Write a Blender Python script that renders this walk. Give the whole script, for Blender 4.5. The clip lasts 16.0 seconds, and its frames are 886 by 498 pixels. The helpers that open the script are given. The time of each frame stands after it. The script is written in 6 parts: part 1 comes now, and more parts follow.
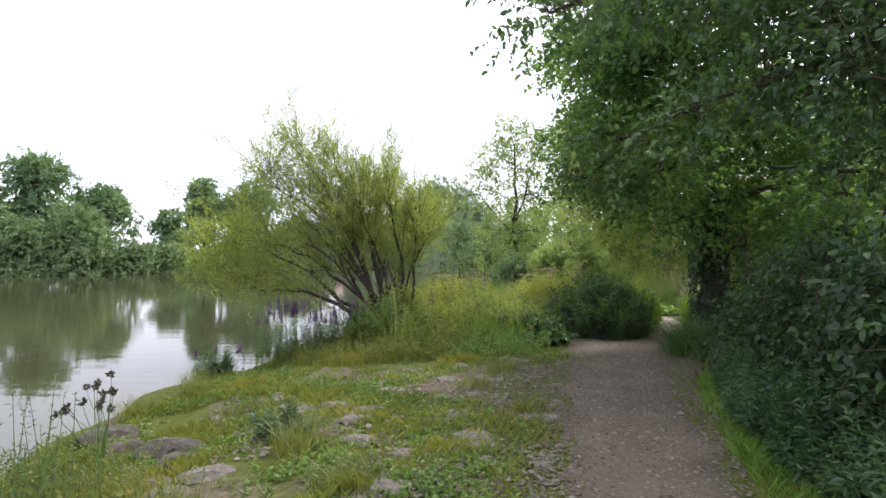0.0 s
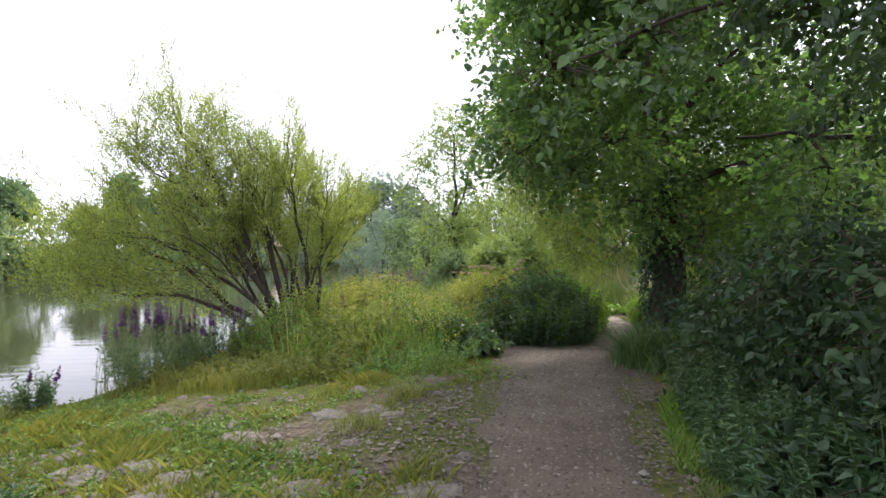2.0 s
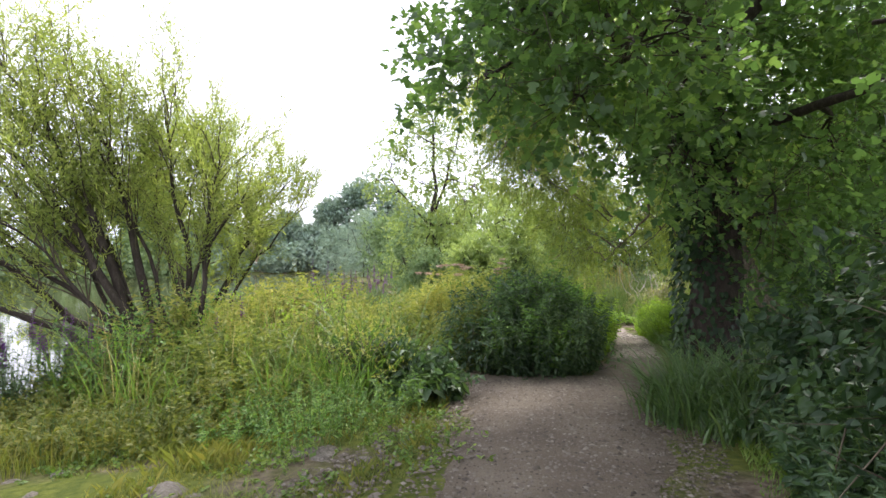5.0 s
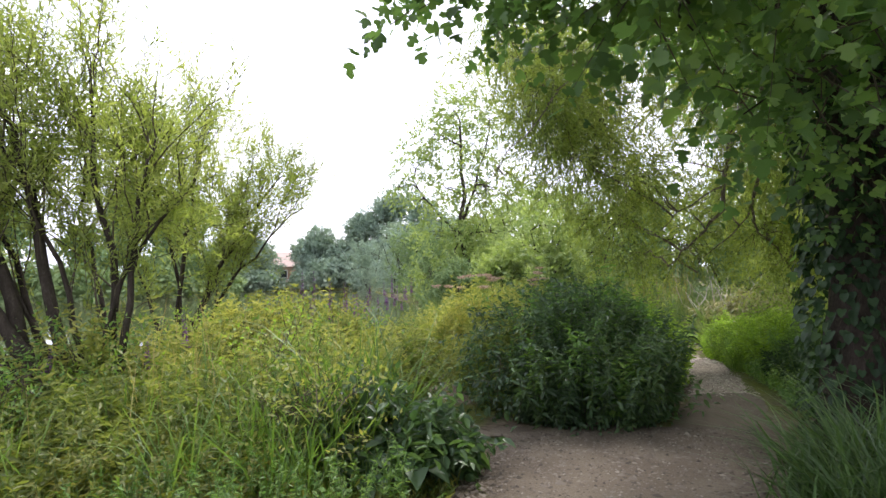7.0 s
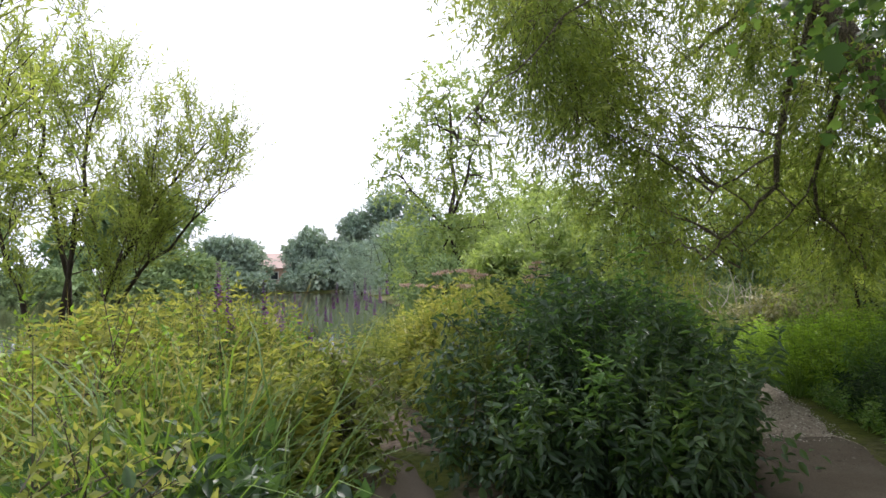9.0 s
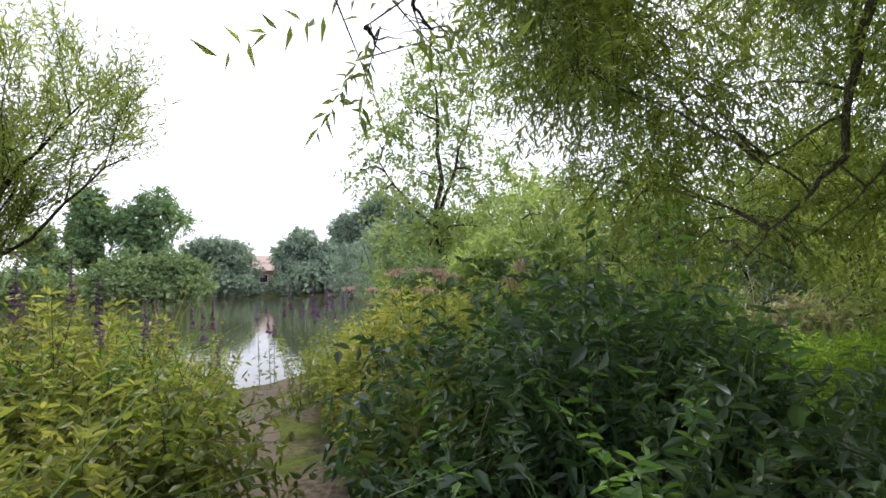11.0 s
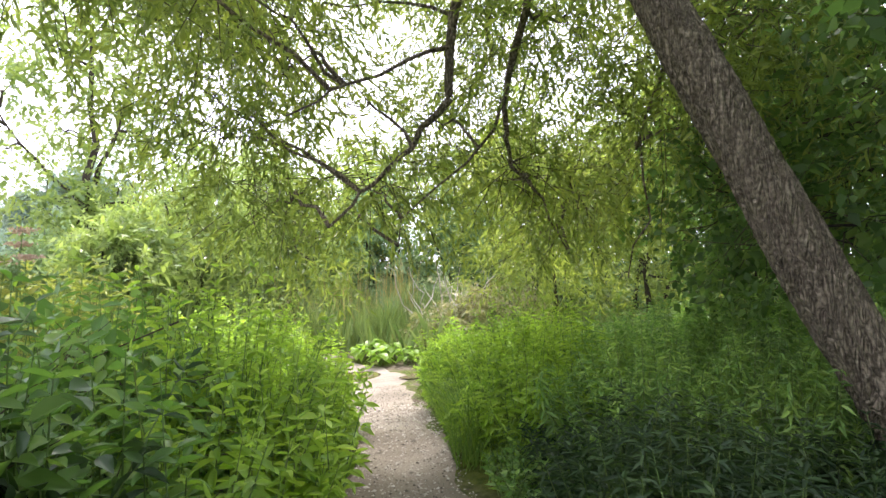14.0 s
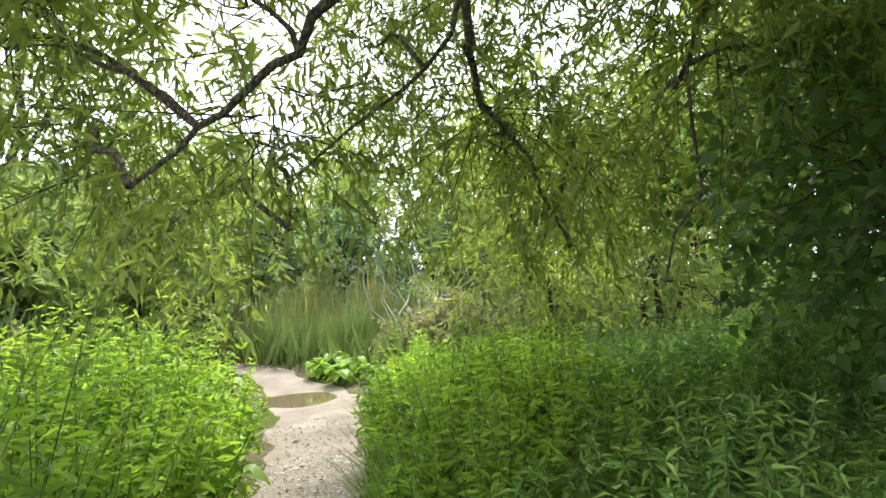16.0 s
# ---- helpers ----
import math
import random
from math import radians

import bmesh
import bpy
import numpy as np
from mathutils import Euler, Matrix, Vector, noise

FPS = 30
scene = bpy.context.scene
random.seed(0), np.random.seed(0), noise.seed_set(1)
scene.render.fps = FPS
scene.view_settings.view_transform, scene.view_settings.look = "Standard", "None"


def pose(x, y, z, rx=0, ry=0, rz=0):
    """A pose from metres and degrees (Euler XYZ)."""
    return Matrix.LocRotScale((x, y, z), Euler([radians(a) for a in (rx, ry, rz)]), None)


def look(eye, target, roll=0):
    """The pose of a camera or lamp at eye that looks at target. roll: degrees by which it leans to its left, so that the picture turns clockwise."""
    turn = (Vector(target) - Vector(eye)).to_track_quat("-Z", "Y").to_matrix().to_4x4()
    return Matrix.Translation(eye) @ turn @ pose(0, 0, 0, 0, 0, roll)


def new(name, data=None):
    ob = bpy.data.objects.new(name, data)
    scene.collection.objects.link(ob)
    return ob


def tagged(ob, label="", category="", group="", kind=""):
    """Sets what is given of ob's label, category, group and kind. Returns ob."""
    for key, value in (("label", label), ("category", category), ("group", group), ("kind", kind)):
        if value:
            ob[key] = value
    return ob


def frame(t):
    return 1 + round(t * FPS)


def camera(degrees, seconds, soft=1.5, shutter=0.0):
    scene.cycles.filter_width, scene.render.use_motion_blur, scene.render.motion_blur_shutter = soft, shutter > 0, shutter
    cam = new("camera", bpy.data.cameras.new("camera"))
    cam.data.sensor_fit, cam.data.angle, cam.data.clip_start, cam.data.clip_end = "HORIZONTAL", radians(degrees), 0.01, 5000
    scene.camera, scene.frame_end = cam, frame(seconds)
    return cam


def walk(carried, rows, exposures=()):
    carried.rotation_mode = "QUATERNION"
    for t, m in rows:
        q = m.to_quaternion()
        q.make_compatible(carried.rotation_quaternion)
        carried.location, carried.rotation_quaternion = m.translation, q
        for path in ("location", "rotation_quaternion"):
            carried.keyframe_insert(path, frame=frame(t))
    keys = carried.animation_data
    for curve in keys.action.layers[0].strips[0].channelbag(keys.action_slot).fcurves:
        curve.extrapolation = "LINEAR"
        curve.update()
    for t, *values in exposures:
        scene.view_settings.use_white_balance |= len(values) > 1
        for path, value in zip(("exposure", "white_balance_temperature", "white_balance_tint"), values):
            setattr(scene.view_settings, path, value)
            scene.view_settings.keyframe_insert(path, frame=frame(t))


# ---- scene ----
cam = camera(77.8, 16.0, soft=1.5)
ROWS = [
    (0.0, 0.0, 0.0, 1.5, 0.0, 0.25, 0.0),
    (0.5, 0.155, 0.525, 1.47, -0.81, 0.3, 0.27),
    (1.0, 0.318, 1.036, 1.448, -2.0, 0.32, 0.34),
    (1.5, 0.578, 1.537, 1.406, -4.26, 0.37, 0.53),
    (2.0, 0.762, 2.083, 1.366, -5.24, 0.23, 0.38),
    (2.5, 0.974, 2.641, 1.318, -6.25, 0.2, 0.38),
    (3.0, 1.153, 3.206, 1.271, -6.39, 0.15, 0.35),
    (3.5, 1.386, 3.741, 1.235, -6.85, 0.24, 0.43),
    (6.0, 1.991, 6.642, 1.07, -3.94, 1.54, 0.58),
    (6.5, 2.135, 7.174, 1.048, -2.62, 2.06, 0.96),
    (7.0, 2.286, 7.683, 1.015, -2.15, 2.39, 1.29),
    (7.5, 2.421, 8.202, 0.986, -2.09, 2.54, 1.19),
    (8.0, 2.548, 8.759, 0.945, -2.12, 2.57, 1.31),
    (8.5, 2.652, 9.327, 0.931, -2.19, 2.6, 1.21),
    (9.0, 2.774, 9.912, 0.899, -2.26, 2.64, 1.31),
    (11.5, 3.572, 12.057, 0.827, -2.67, 3.24, 0.91),
    (12.0, 3.936, 12.181, 0.78, -5.98, 3.5, 1.34),
    (12.5, 4.345, 12.322, 0.773, -15.46, 3.13, 1.77),
    (13.0, 4.731, 12.615, 0.788, -22.72, 2.37, 1.47),
    (13.5, 5.151, 12.9, 0.747, -27.2, 2.09, 1.35),
    (14.0, 5.53, 13.334, 0.692, -27.72, 2.02, 1.18),
    (14.5, 5.947, 13.722, 0.667, -28.06, 1.9, 1.06),
    (15.0, 6.275, 14.21, 0.635, -28.06, 1.9, 0.87),
    (15.5, 6.542, 14.613, 0.648, -28.04, 1.86, 0.69),
    (16.0, 6.751, 14.817, 0.676, -28.21, 2.12, 0.61),
]
walk(cam, [(t, pose(x, y, z, 90 + pitch, roll, yaw)) for t, x, y, z, yaw, pitch, roll in ROWS],
     [(0.0, 0.75, 6400, 16), (2.0, 0.88, 6400, 18), (3.5, 1.3, 6400, 18), (6.0, 1.25, 6400, 18), (7.0, 1.08, 6400, 18), (9.0, 0.82, 6400, 18), (11.5, 0.68, 6400, 16), (12.3, 0.72, 6400, 16), (13.0, 1.45, 6400, 19), (13.5, 1.95, 6400, 20), (14.5, 1.88, 6400, 17), (16.0, 1.68, 6450, 11)])

# ---- light: a bright overcast sky with thin gaps, and a soft sun behind the cloud ----
world = bpy.data.worlds.new("overcast_sky")
scene.world = world
world.use_nodes = True
wn, wl = world.node_tree.nodes, world.node_tree.links
wn.clear()
sky = wn.new("ShaderNodeTexSky")
sky.sky_type, sky.sun_disc = "NISHITA", False
sky.sun_elevation, sky.sun_rotation = radians(55), radians(25)
sky.dust_density = 3.0
cloud_map = wn.new("ShaderNodeTexNoise")
cloud_map.inputs["Scale"].default_value, cloud_map.inputs["Detail"].default_value = 2.2, 5.0
cloud_ramp = wn.new("ShaderNodeValToRGB")
cloud_ramp.color_ramp.elements[0].position, cloud_ramp.color_ramp.elements[1].position = 0.3, 0.5
cloud_ramp.color_ramp.elements[0].color = (0.45, 0.45, 0.45, 1)
cloud_mix = wn.new("ShaderNodeMix")
cloud_mix.data_type = "RGBA"
cloud_mix.inputs["B"].default_value = (9.1, 9.5, 10.7, 1)
sky_out, sky_bg = wn.new("ShaderNodeOutputWorld"), wn.new("ShaderNodeBackground")
sky_bg.inputs["Strength"].default_value = 0.116
wl.new(cloud_map.outputs["Fac"], cloud_ramp.inputs["Fac"])
wl.new(cloud_ramp.outputs["Color"], cloud_mix.inputs["Factor"])
wl.new(sky.outputs["Color"], cloud_mix.inputs["A"])
wl.new(cloud_mix.outputs["Result"], sky_bg.inputs["Color"])
wl.new(sky_bg.outputs["Background"], sky_out.inputs["Surface"])
sun_data = bpy.data.lights.new("sun", "SUN")
sun_data.energy, sun_data.angle, sun_data.color = 2.3, radians(10), (1.0, 0.96, 0.9)
sun_lamp = new("sun", sun_data)
sun_lamp.matrix_world = look((12, 26, 41), (0, 0, 0))


# ---- materials ----
def nodes_of(name, rough=0.8, spec=0.3):
    m = bpy.data.materials.new(name)
    m.use_nodes = True
    b = m.node_tree.nodes["Principled BSDF"]
    b.inputs["Roughness"].default_value = rough
    b.inputs["Specular IOR Level"].default_value = spec
    return m, m.node_tree.nodes, m.node_tree.links, b


def ramp(nt, stops):
    r = nt.new("ShaderNodeValToRGB")
    e = r.color_ramp.elements
    while len(e) < len(stops):
        e.new(0.5)
    for el, (p, c) in zip(e, stops):
        el.position, el.color = p, (*c, 1)
    return r


def leaf_material(name, dark, mid, light, through_light=0.35, rough=0.5, patch=0.8, spec=0.35):
    """Leaves: every leaf has its own shade, with larger patches of older and younger growth."""
    m, nt, ln, b = nodes_of(name, rough, spec)
    geo, obj = nt.new("ShaderNodeNewGeometry"), nt.new("ShaderNodeTexCoord")
    big = nt.new("ShaderNodeTexNoise")
    big.inputs["Scale"].default_value, big.inputs["Detail"].default_value = patch, 3
    ln.new(obj.outputs["Object"], big.inputs["Vector"])
    mixer = nt.new("ShaderNodeMath")
    mixer.operation = "MULTIPLY_ADD"
    mixer.inputs[1].default_value = 0.5
    ln.new(geo.outputs["Random Per Island"], mixer.inputs[0])
    half = nt.new("ShaderNodeMath")
    half.operation = "MULTIPLY_ADD"
    half.inputs[1].default_value, half.inputs[2].default_value = 1.2, -0.35
    ln.new(big.outputs["Fac"], half.inputs[0])
    ln.new(half.outputs["Value"], mixer.inputs[2])
    col = ramp(nt, [(0.1, dark), (0.5, mid), (0.95, light)])
    ln.new(mixer.outputs["Value"], col.inputs["Fac"])
    ln.new(col.outputs["Color"], b.inputs["Base Color"])
    tr = nt.new("ShaderNodeBsdfTranslucent")
    warm = nt.new("ShaderNodeMix")
    warm.data_type, warm.blend_type = "RGBA", "MULTIPLY"
    warm.inputs["Factor"].default_value = 1.0
    warm.inputs["B"].default_value = (1.6, 1.65, 0.85, 1)
    ln.new(col.outputs["Color"], warm.inputs["A"])
    ln.new(warm.outputs["Result"], tr.inputs["Color"])
    mx = nt.new("ShaderNodeMixShader")
    mx.inputs["Fac"].default_value = through_light
    ln.new(b.outputs["BSDF"], mx.inputs[1])
    ln.new(tr.outputs["BSDF"], mx.inputs[2])
    ln.new(mx.outputs["Shader"], nt["Material Output"].inputs["Surface"])
    return m


def rough_material(name, stops, scale=6.0, fine=60.0, bump=0.5, rough=0.9, stretch=(1, 1, 1), spec=0.25):
    """Bark, stone and soil: two scales of colour and relief."""
    m, nt, ln, b = nodes_of(name, rough, spec)
    tc, mp = nt.new("ShaderNodeTexCoord"), nt.new("ShaderNodeMapping")
    mp.inputs["Scale"].default_value = stretch
    ln.new(tc.outputs["Object"], mp.inputs["Vector"])
    n1, n2 = nt.new("ShaderNodeTexNoise"), nt.new("ShaderNodeTexNoise")
    for n, s in ((n1, scale), (n2, fine)):
        n.inputs["Scale"].default_value, n.inputs["Detail"].default_value = s, 6
        ln.new(mp.outputs["Vector"], n.inputs["Vector"])
    add = nt.new("ShaderNodeMix")
    add.data_type = "FLOAT"
    add.inputs["Factor"].default_value = 0.45
    ln.new(n1.outputs["Fac"], add.inputs["A"])
    ln.new(n2.outputs["Fac"], add.inputs["B"])
    col = ramp(nt, stops)
    ln.new(add.outputs["Result"], col.inputs["Fac"])
    ln.new(col.outputs["Color"], b.inputs["Base Color"])
    bp = nt.new("ShaderNodeBump")
    bp.inputs["Strength"].default_value, bp.inputs["Distance"].default_value = bump, 0.03
    ln.new(add.outputs["Result"], bp.inputs["Height"])
    ln.new(bp.outputs["Normal"], b.inputs["Normal"])
    return m


MAPLE = leaf_material("maple_leaves", (0.0459, 0.0864, 0.0324), (0.0891, 0.165, 0.0594), (0.203, 0.304, 0.0945), 0.6, rough=0.45, spec=0.4)
BRAMBLE = leaf_material("bramble_leaves", (0.0267, 0.059, 0.0256), (0.0533, 0.105, 0.0419), (0.114, 0.19, 0.0666), 0.35, rough=0.4, spec=0.55)
# Dark green with shade put in, for hedge, shaded herbs and trunk ivy.
SHADE_LEAVES = leaf_material("shade_darkened_leaves", (0.016, 0.036, 0.016), (0.032, 0.066, 0.027), (0.075, 0.13, 0.045), 0.32, rough=0.5, spec=0.3)
WILLOW = leaf_material("willow_leaves", (0.139, 0.188, 0.0581), (0.251, 0.309, 0.0879), (0.404, 0.443, 0.146), 0.5)
LEANING = leaf_material("crack_willow_leaves", (0.104, 0.148, 0.0465), (0.197, 0.254, 0.071), (0.366, 0.412, 0.116), 0.48, rough=0.4)
NETTLE = leaf_material("nettle_leaves", (0.06, 0.135, 0.034), (0.115, 0.225, 0.052), (0.25, 0.37, 0.085), 0.42, rough=0.42, spec=0.45)
LUSH = leaf_material("lush_herb_leaves", (0.114, 0.207, 0.0298), (0.215, 0.34, 0.0511), (0.363, 0.487, 0.0905), 0.5, rough=0.4)
MEADOW = leaf_material("meadow_leaves", (0.131, 0.174, 0.0513), (0.252, 0.278, 0.0756), (0.423, 0.403, 0.14), 0.42)
# Ash and far leaf colours are lightened to put distance haze into them.
ASH = leaf_material("ash_leaves", (0.111, 0.175, 0.065), (0.213, 0.281, 0.0963), (0.356, 0.427, 0.16), 0.4)
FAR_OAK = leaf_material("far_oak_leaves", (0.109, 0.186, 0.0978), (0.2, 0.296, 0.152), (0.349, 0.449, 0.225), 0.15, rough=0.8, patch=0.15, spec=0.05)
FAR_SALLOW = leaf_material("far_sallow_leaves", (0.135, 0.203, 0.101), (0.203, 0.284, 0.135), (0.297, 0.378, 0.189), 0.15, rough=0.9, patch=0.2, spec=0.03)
# Bluer, paler leaf colour that carries the haze over the lake.
FAR_HAZE = leaf_material("haze_tinted_leaves", (0.168, 0.235, 0.193), (0.24, 0.32, 0.249), (0.362, 0.425, 0.318), 0.15, rough=0.8, patch=0.15, spec=0.05)
GRASS = leaf_material("grass_blades", (0.073, 0.099, 0.022), (0.144, 0.165, 0.035), (0.268, 0.239, 0.062), 0.4, 0.55)
LONG_GRASS = leaf_material("long_grass_blades", (0.06, 0.12, 0.023), (0.112, 0.197, 0.037), (0.213, 0.284, 0.074), 0.4, 0.45)
DRY = leaf_material("fading_bramble_leaves", (0.13, 0.15, 0.07), (0.24, 0.24, 0.125), (0.4, 0.35, 0.24), 0.35, rough=0.6)
# This darker green has the shade of the overhanging crown put into it.
HAWTHORN = leaf_material("hawthorn_leaves", (0.0253, 0.0529, 0.023), (0.0529, 0.101, 0.0414), (0.121, 0.196, 0.069), 0.42, rough=0.42, spec=0.45)
# Darkened from the long grass green for the shade at the path's edge.
SEDGE = leaf_material("sedge_blades", (0.035, 0.075, 0.022), (0.07, 0.132, 0.04), (0.15, 0.21, 0.08), 0.35, rough=0.42, spec=0.45)
# Nettle greens darkened in the colour itself for the shade below the hedge.
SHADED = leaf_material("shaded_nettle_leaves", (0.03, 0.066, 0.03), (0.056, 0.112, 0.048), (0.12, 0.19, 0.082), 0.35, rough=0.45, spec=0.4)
MIXED = leaf_material("mixed_herb_leaves", (0.0656, 0.1, 0.0262), (0.127, 0.164, 0.0394), (0.238, 0.262, 0.0738), 0.42, rough=0.45)
MAT = leaf_material("clover_mat_leaves", (0.06, 0.12, 0.022), (0.12, 0.2, 0.035), (0.24, 0.3, 0.06), 0.35, rough=0.45)
STRAW = leaf_material("dry_grass", (0.2, 0.16, 0.07), (0.34, 0.28, 0.12), (0.48, 0.4, 0.2), 0.3, 0.7)
WILLOWHERB = leaf_material("willowherb_leaves", (0.0731, 0.153, 0.0389), (0.142, 0.265, 0.0633), (0.325, 0.474, 0.116), 0.35, rough=0.4, spec=0.5)
PINK = leaf_material("pale_pink_florets", (0.3, 0.2, 0.2), (0.45, 0.33, 0.32), (0.6, 0.48, 0.46), 0.3)
REED = leaf_material("reed_blades", (0.085, 0.14, 0.045), (0.145, 0.2, 0.072), (0.221, 0.27, 0.108), 0.3)
PURPLE = leaf_material("loosestrife_flowers", (0.099, 0.028, 0.16), (0.167, 0.05, 0.264), (0.26, 0.099, 0.384), 0.3)
SEED = leaf_material("brown_seed_heads", (0.03, 0.035, 0.02), (0.06, 0.06, 0.035), (0.11, 0.09, 0.05), 0.1)


def cracked_bark():
    """Old willow bark: long plates between dark cracks, with pale lichen."""
    m, nt, ln, b = nodes_of("grey_willow_bark", 0.92, 0.2)
    tc, mp = nt.new("ShaderNodeTexCoord"), nt.new("ShaderNodeMapping")
    mp.inputs["Scale"].default_value = (1, 1, 0.2)
    mp.inputs["Rotation"].default_value = (radians(-14), radians(-14), 0)
    ln.new(tc.outputs["Object"], mp.inputs["Vector"])
    warp = nt.new("ShaderNodeTexNoise")
    warp.inputs["Scale"].default_value, warp.inputs["Detail"].default_value = 7.0, 4
    ln.new(mp.outputs["Vector"], warp.inputs["Vector"])
    bend = nt.new("ShaderNodeMix")
    bend.data_type, bend.blend_type = "RGBA", "LINEAR_LIGHT"
    bend.inputs["Factor"].default_value = 0.24
    ln.new(mp.outputs["Vector"], bend.inputs["A"])
    ln.new(warp.outputs["Color"], bend.inputs["B"])
    cell = nt.new("ShaderNodeTexVoronoi")
    cell.feature = "DISTANCE_TO_EDGE"
    cell.inputs["Scale"].default_value = 21
    ln.new(bend.outputs["Result"], cell.inputs["Vector"])
    fine = nt.new("ShaderNodeTexNoise")
    fine.inputs["Scale"].default_value, fine.inputs["Detail"].default_value = 45, 6
    ln.new(tc.outputs["Object"], fine.inputs["Vector"])
    crack = ramp(nt, [(0.0, (0.11, 0.092, 0.07)), (0.12, (0.2, 0.172, 0.13)), (0.5, (0.29, 0.252, 0.195))])
    ln.new(cell.outputs["Distance"], crack.inputs["Fac"])
    patch = ramp(nt, [(0.3, (0.45, 0.43, 0.4)), (0.7, (1.35, 1.32, 1.25))])
    ln.new(fine.outputs["Fac"], patch.inputs["Fac"])
    mul = nt.new("ShaderNodeMix")
    mul.data_type, mul.blend_type = "RGBA", "MULTIPLY"
    mul.inputs["Factor"].default_value = 1.0
    ln.new(crack.outputs["Color"], mul.inputs["A"])
    ln.new(patch.outputs["Color"], mul.inputs["B"])
    ln.new(mul.outputs["Result"], b.inputs["Base Color"])
    bp, bp2 = nt.new("ShaderNodeBump"), nt.new("ShaderNodeBump")
    bp.inputs["Strength"].default_value, bp.inputs["Distance"].default_value = 1.0, 0.05
    bp2.inputs["Strength"].default_value, bp2.inputs["Distance"].default_value = 0.5, 0.015
    ln.new(cell.outputs["Distance"], bp.inputs["Height"])
    ln.new(fine.outputs["Fac"], bp2.inputs["Height"])
    ln.new(bp.outputs["Normal"], bp2.inputs["Normal"])
    ln.new(bp2.outputs["Normal"], b.inputs["Normal"])
    return m


BARK = cracked_bark()
DARK_BARK = rough_material("dark_bark", [(0.3, (0.02, 0.016, 0.012)), (0.55, (0.05, 0.04, 0.03)), (0.75, (0.1, 0.085, 0.065))], 8, 40, 0.8, 0.95, (2.5, 2.5, 0.8))
TWIG = rough_material("twig_bark", [(0.3, (0.05, 0.042, 0.028)), (0.6, (0.11, 0.09, 0.06))], 12, 60, 0.3)
PALE_TWIG = rough_material("bleached_dead_wood", [(0.3, (0.3, 0.27, 0.22)), (0.6, (0.48, 0.44, 0.38))], 12, 60, 0.3)
STEM = leaf_material("green_stems", (0.072, 0.14, 0.036), (0.12, 0.196, 0.048), (0.192, 0.252, 0.072), 0.1)
STONE = rough_material("weathered_stone", [(0.3, (0.06, 0.052, 0.04)), (0.5, (0.15, 0.132, 0.105)), (0.68, (0.27, 0.25, 0.21))], 4, 35, 0.7)


def gravel_material():
    m, nt, ln, b = nodes_of("gravel_stones", 0.85, 0.3)
    geo = nt.new("ShaderNodeNewGeometry")
    col = ramp(nt, [(0.0, (0.045, 0.036, 0.026)), (0.45, (0.098, 0.081, 0.061)), (0.9, (0.145, 0.125, 0.097)), (1.0, (0.2, 0.178, 0.145))])
    ln.new(geo.outputs["Random Per Island"], col.inputs["Fac"])
    ln.new(col.outputs["Color"], b.inputs["Base Color"])
    return m


GRAVEL = gravel_material()
PATH = rough_material("gritty_path", [(0.3, (0.055, 0.043, 0.03)), (0.5, (0.1, 0.081, 0.056)), (0.7, (0.155, 0.13, 0.092))], 1.6, 90, 0.7)
MUD = rough_material("pale_trodden_mud", [(0.3, (0.13, 0.105, 0.077)), (0.5, (0.22, 0.185, 0.14)), (0.7, (0.33, 0.29, 0.23))], 2.0, 70, 0.6)


def ground_material():
    m, nt, ln, b = nodes_of("turf_and_soil", 0.95, 0.15)
    tc = nt.new("ShaderNodeTexCoord")
    n1, n2, n3 = (nt.new("ShaderNodeTexNoise") for _ in range(3))
    for n, s in ((n1, 0.9), (n2, 14.0), (n3, 120.0)):
        n.inputs["Scale"].default_value, n.inputs["Detail"].default_value = s, 6
        ln.new(tc.outputs["Object"], n.inputs["Vector"])
    soil = ramp(nt, [(0.35, (0.07, 0.053, 0.035)), (0.65, (0.17, 0.138, 0.098))])
    turf = ramp(nt, [(0.3, (0.045, 0.065, 0.01)), (0.7, (0.11, 0.125, 0.022))])
    ln.new(n2.outputs["Fac"], soil.inputs["Fac"])
    ln.new(n2.outputs["Fac"], turf.inputs["Fac"])
    pick = ramp(nt, [(0.5, (0, 0, 0)), (0.62, (1, 1, 1))])
    ln.new(n1.outputs["Fac"], pick.inputs["Fac"])
    mx = nt.new("ShaderNodeMix")
    mx.data_type = "RGBA"
    ln.new(pick.outputs["Color"], mx.inputs["Factor"])
    ln.new(turf.outputs["Color"], mx.inputs["A"])
    ln.new(soil.outputs["Color"], mx.inputs["B"])
    ln.new(mx.outputs["Result"], b.inputs["Base Color"])
    bp = nt.new("ShaderNodeBump")
    bp.inputs["Strength"].default_value, bp.inputs["Distance"].default_value = 0.7, 0.03
    ln.new(n3.outputs["Fac"], bp.inputs["Height"])
    ln.new(bp.outputs["Normal"], b.inputs["Normal"])
    return m


GROUND = ground_material()


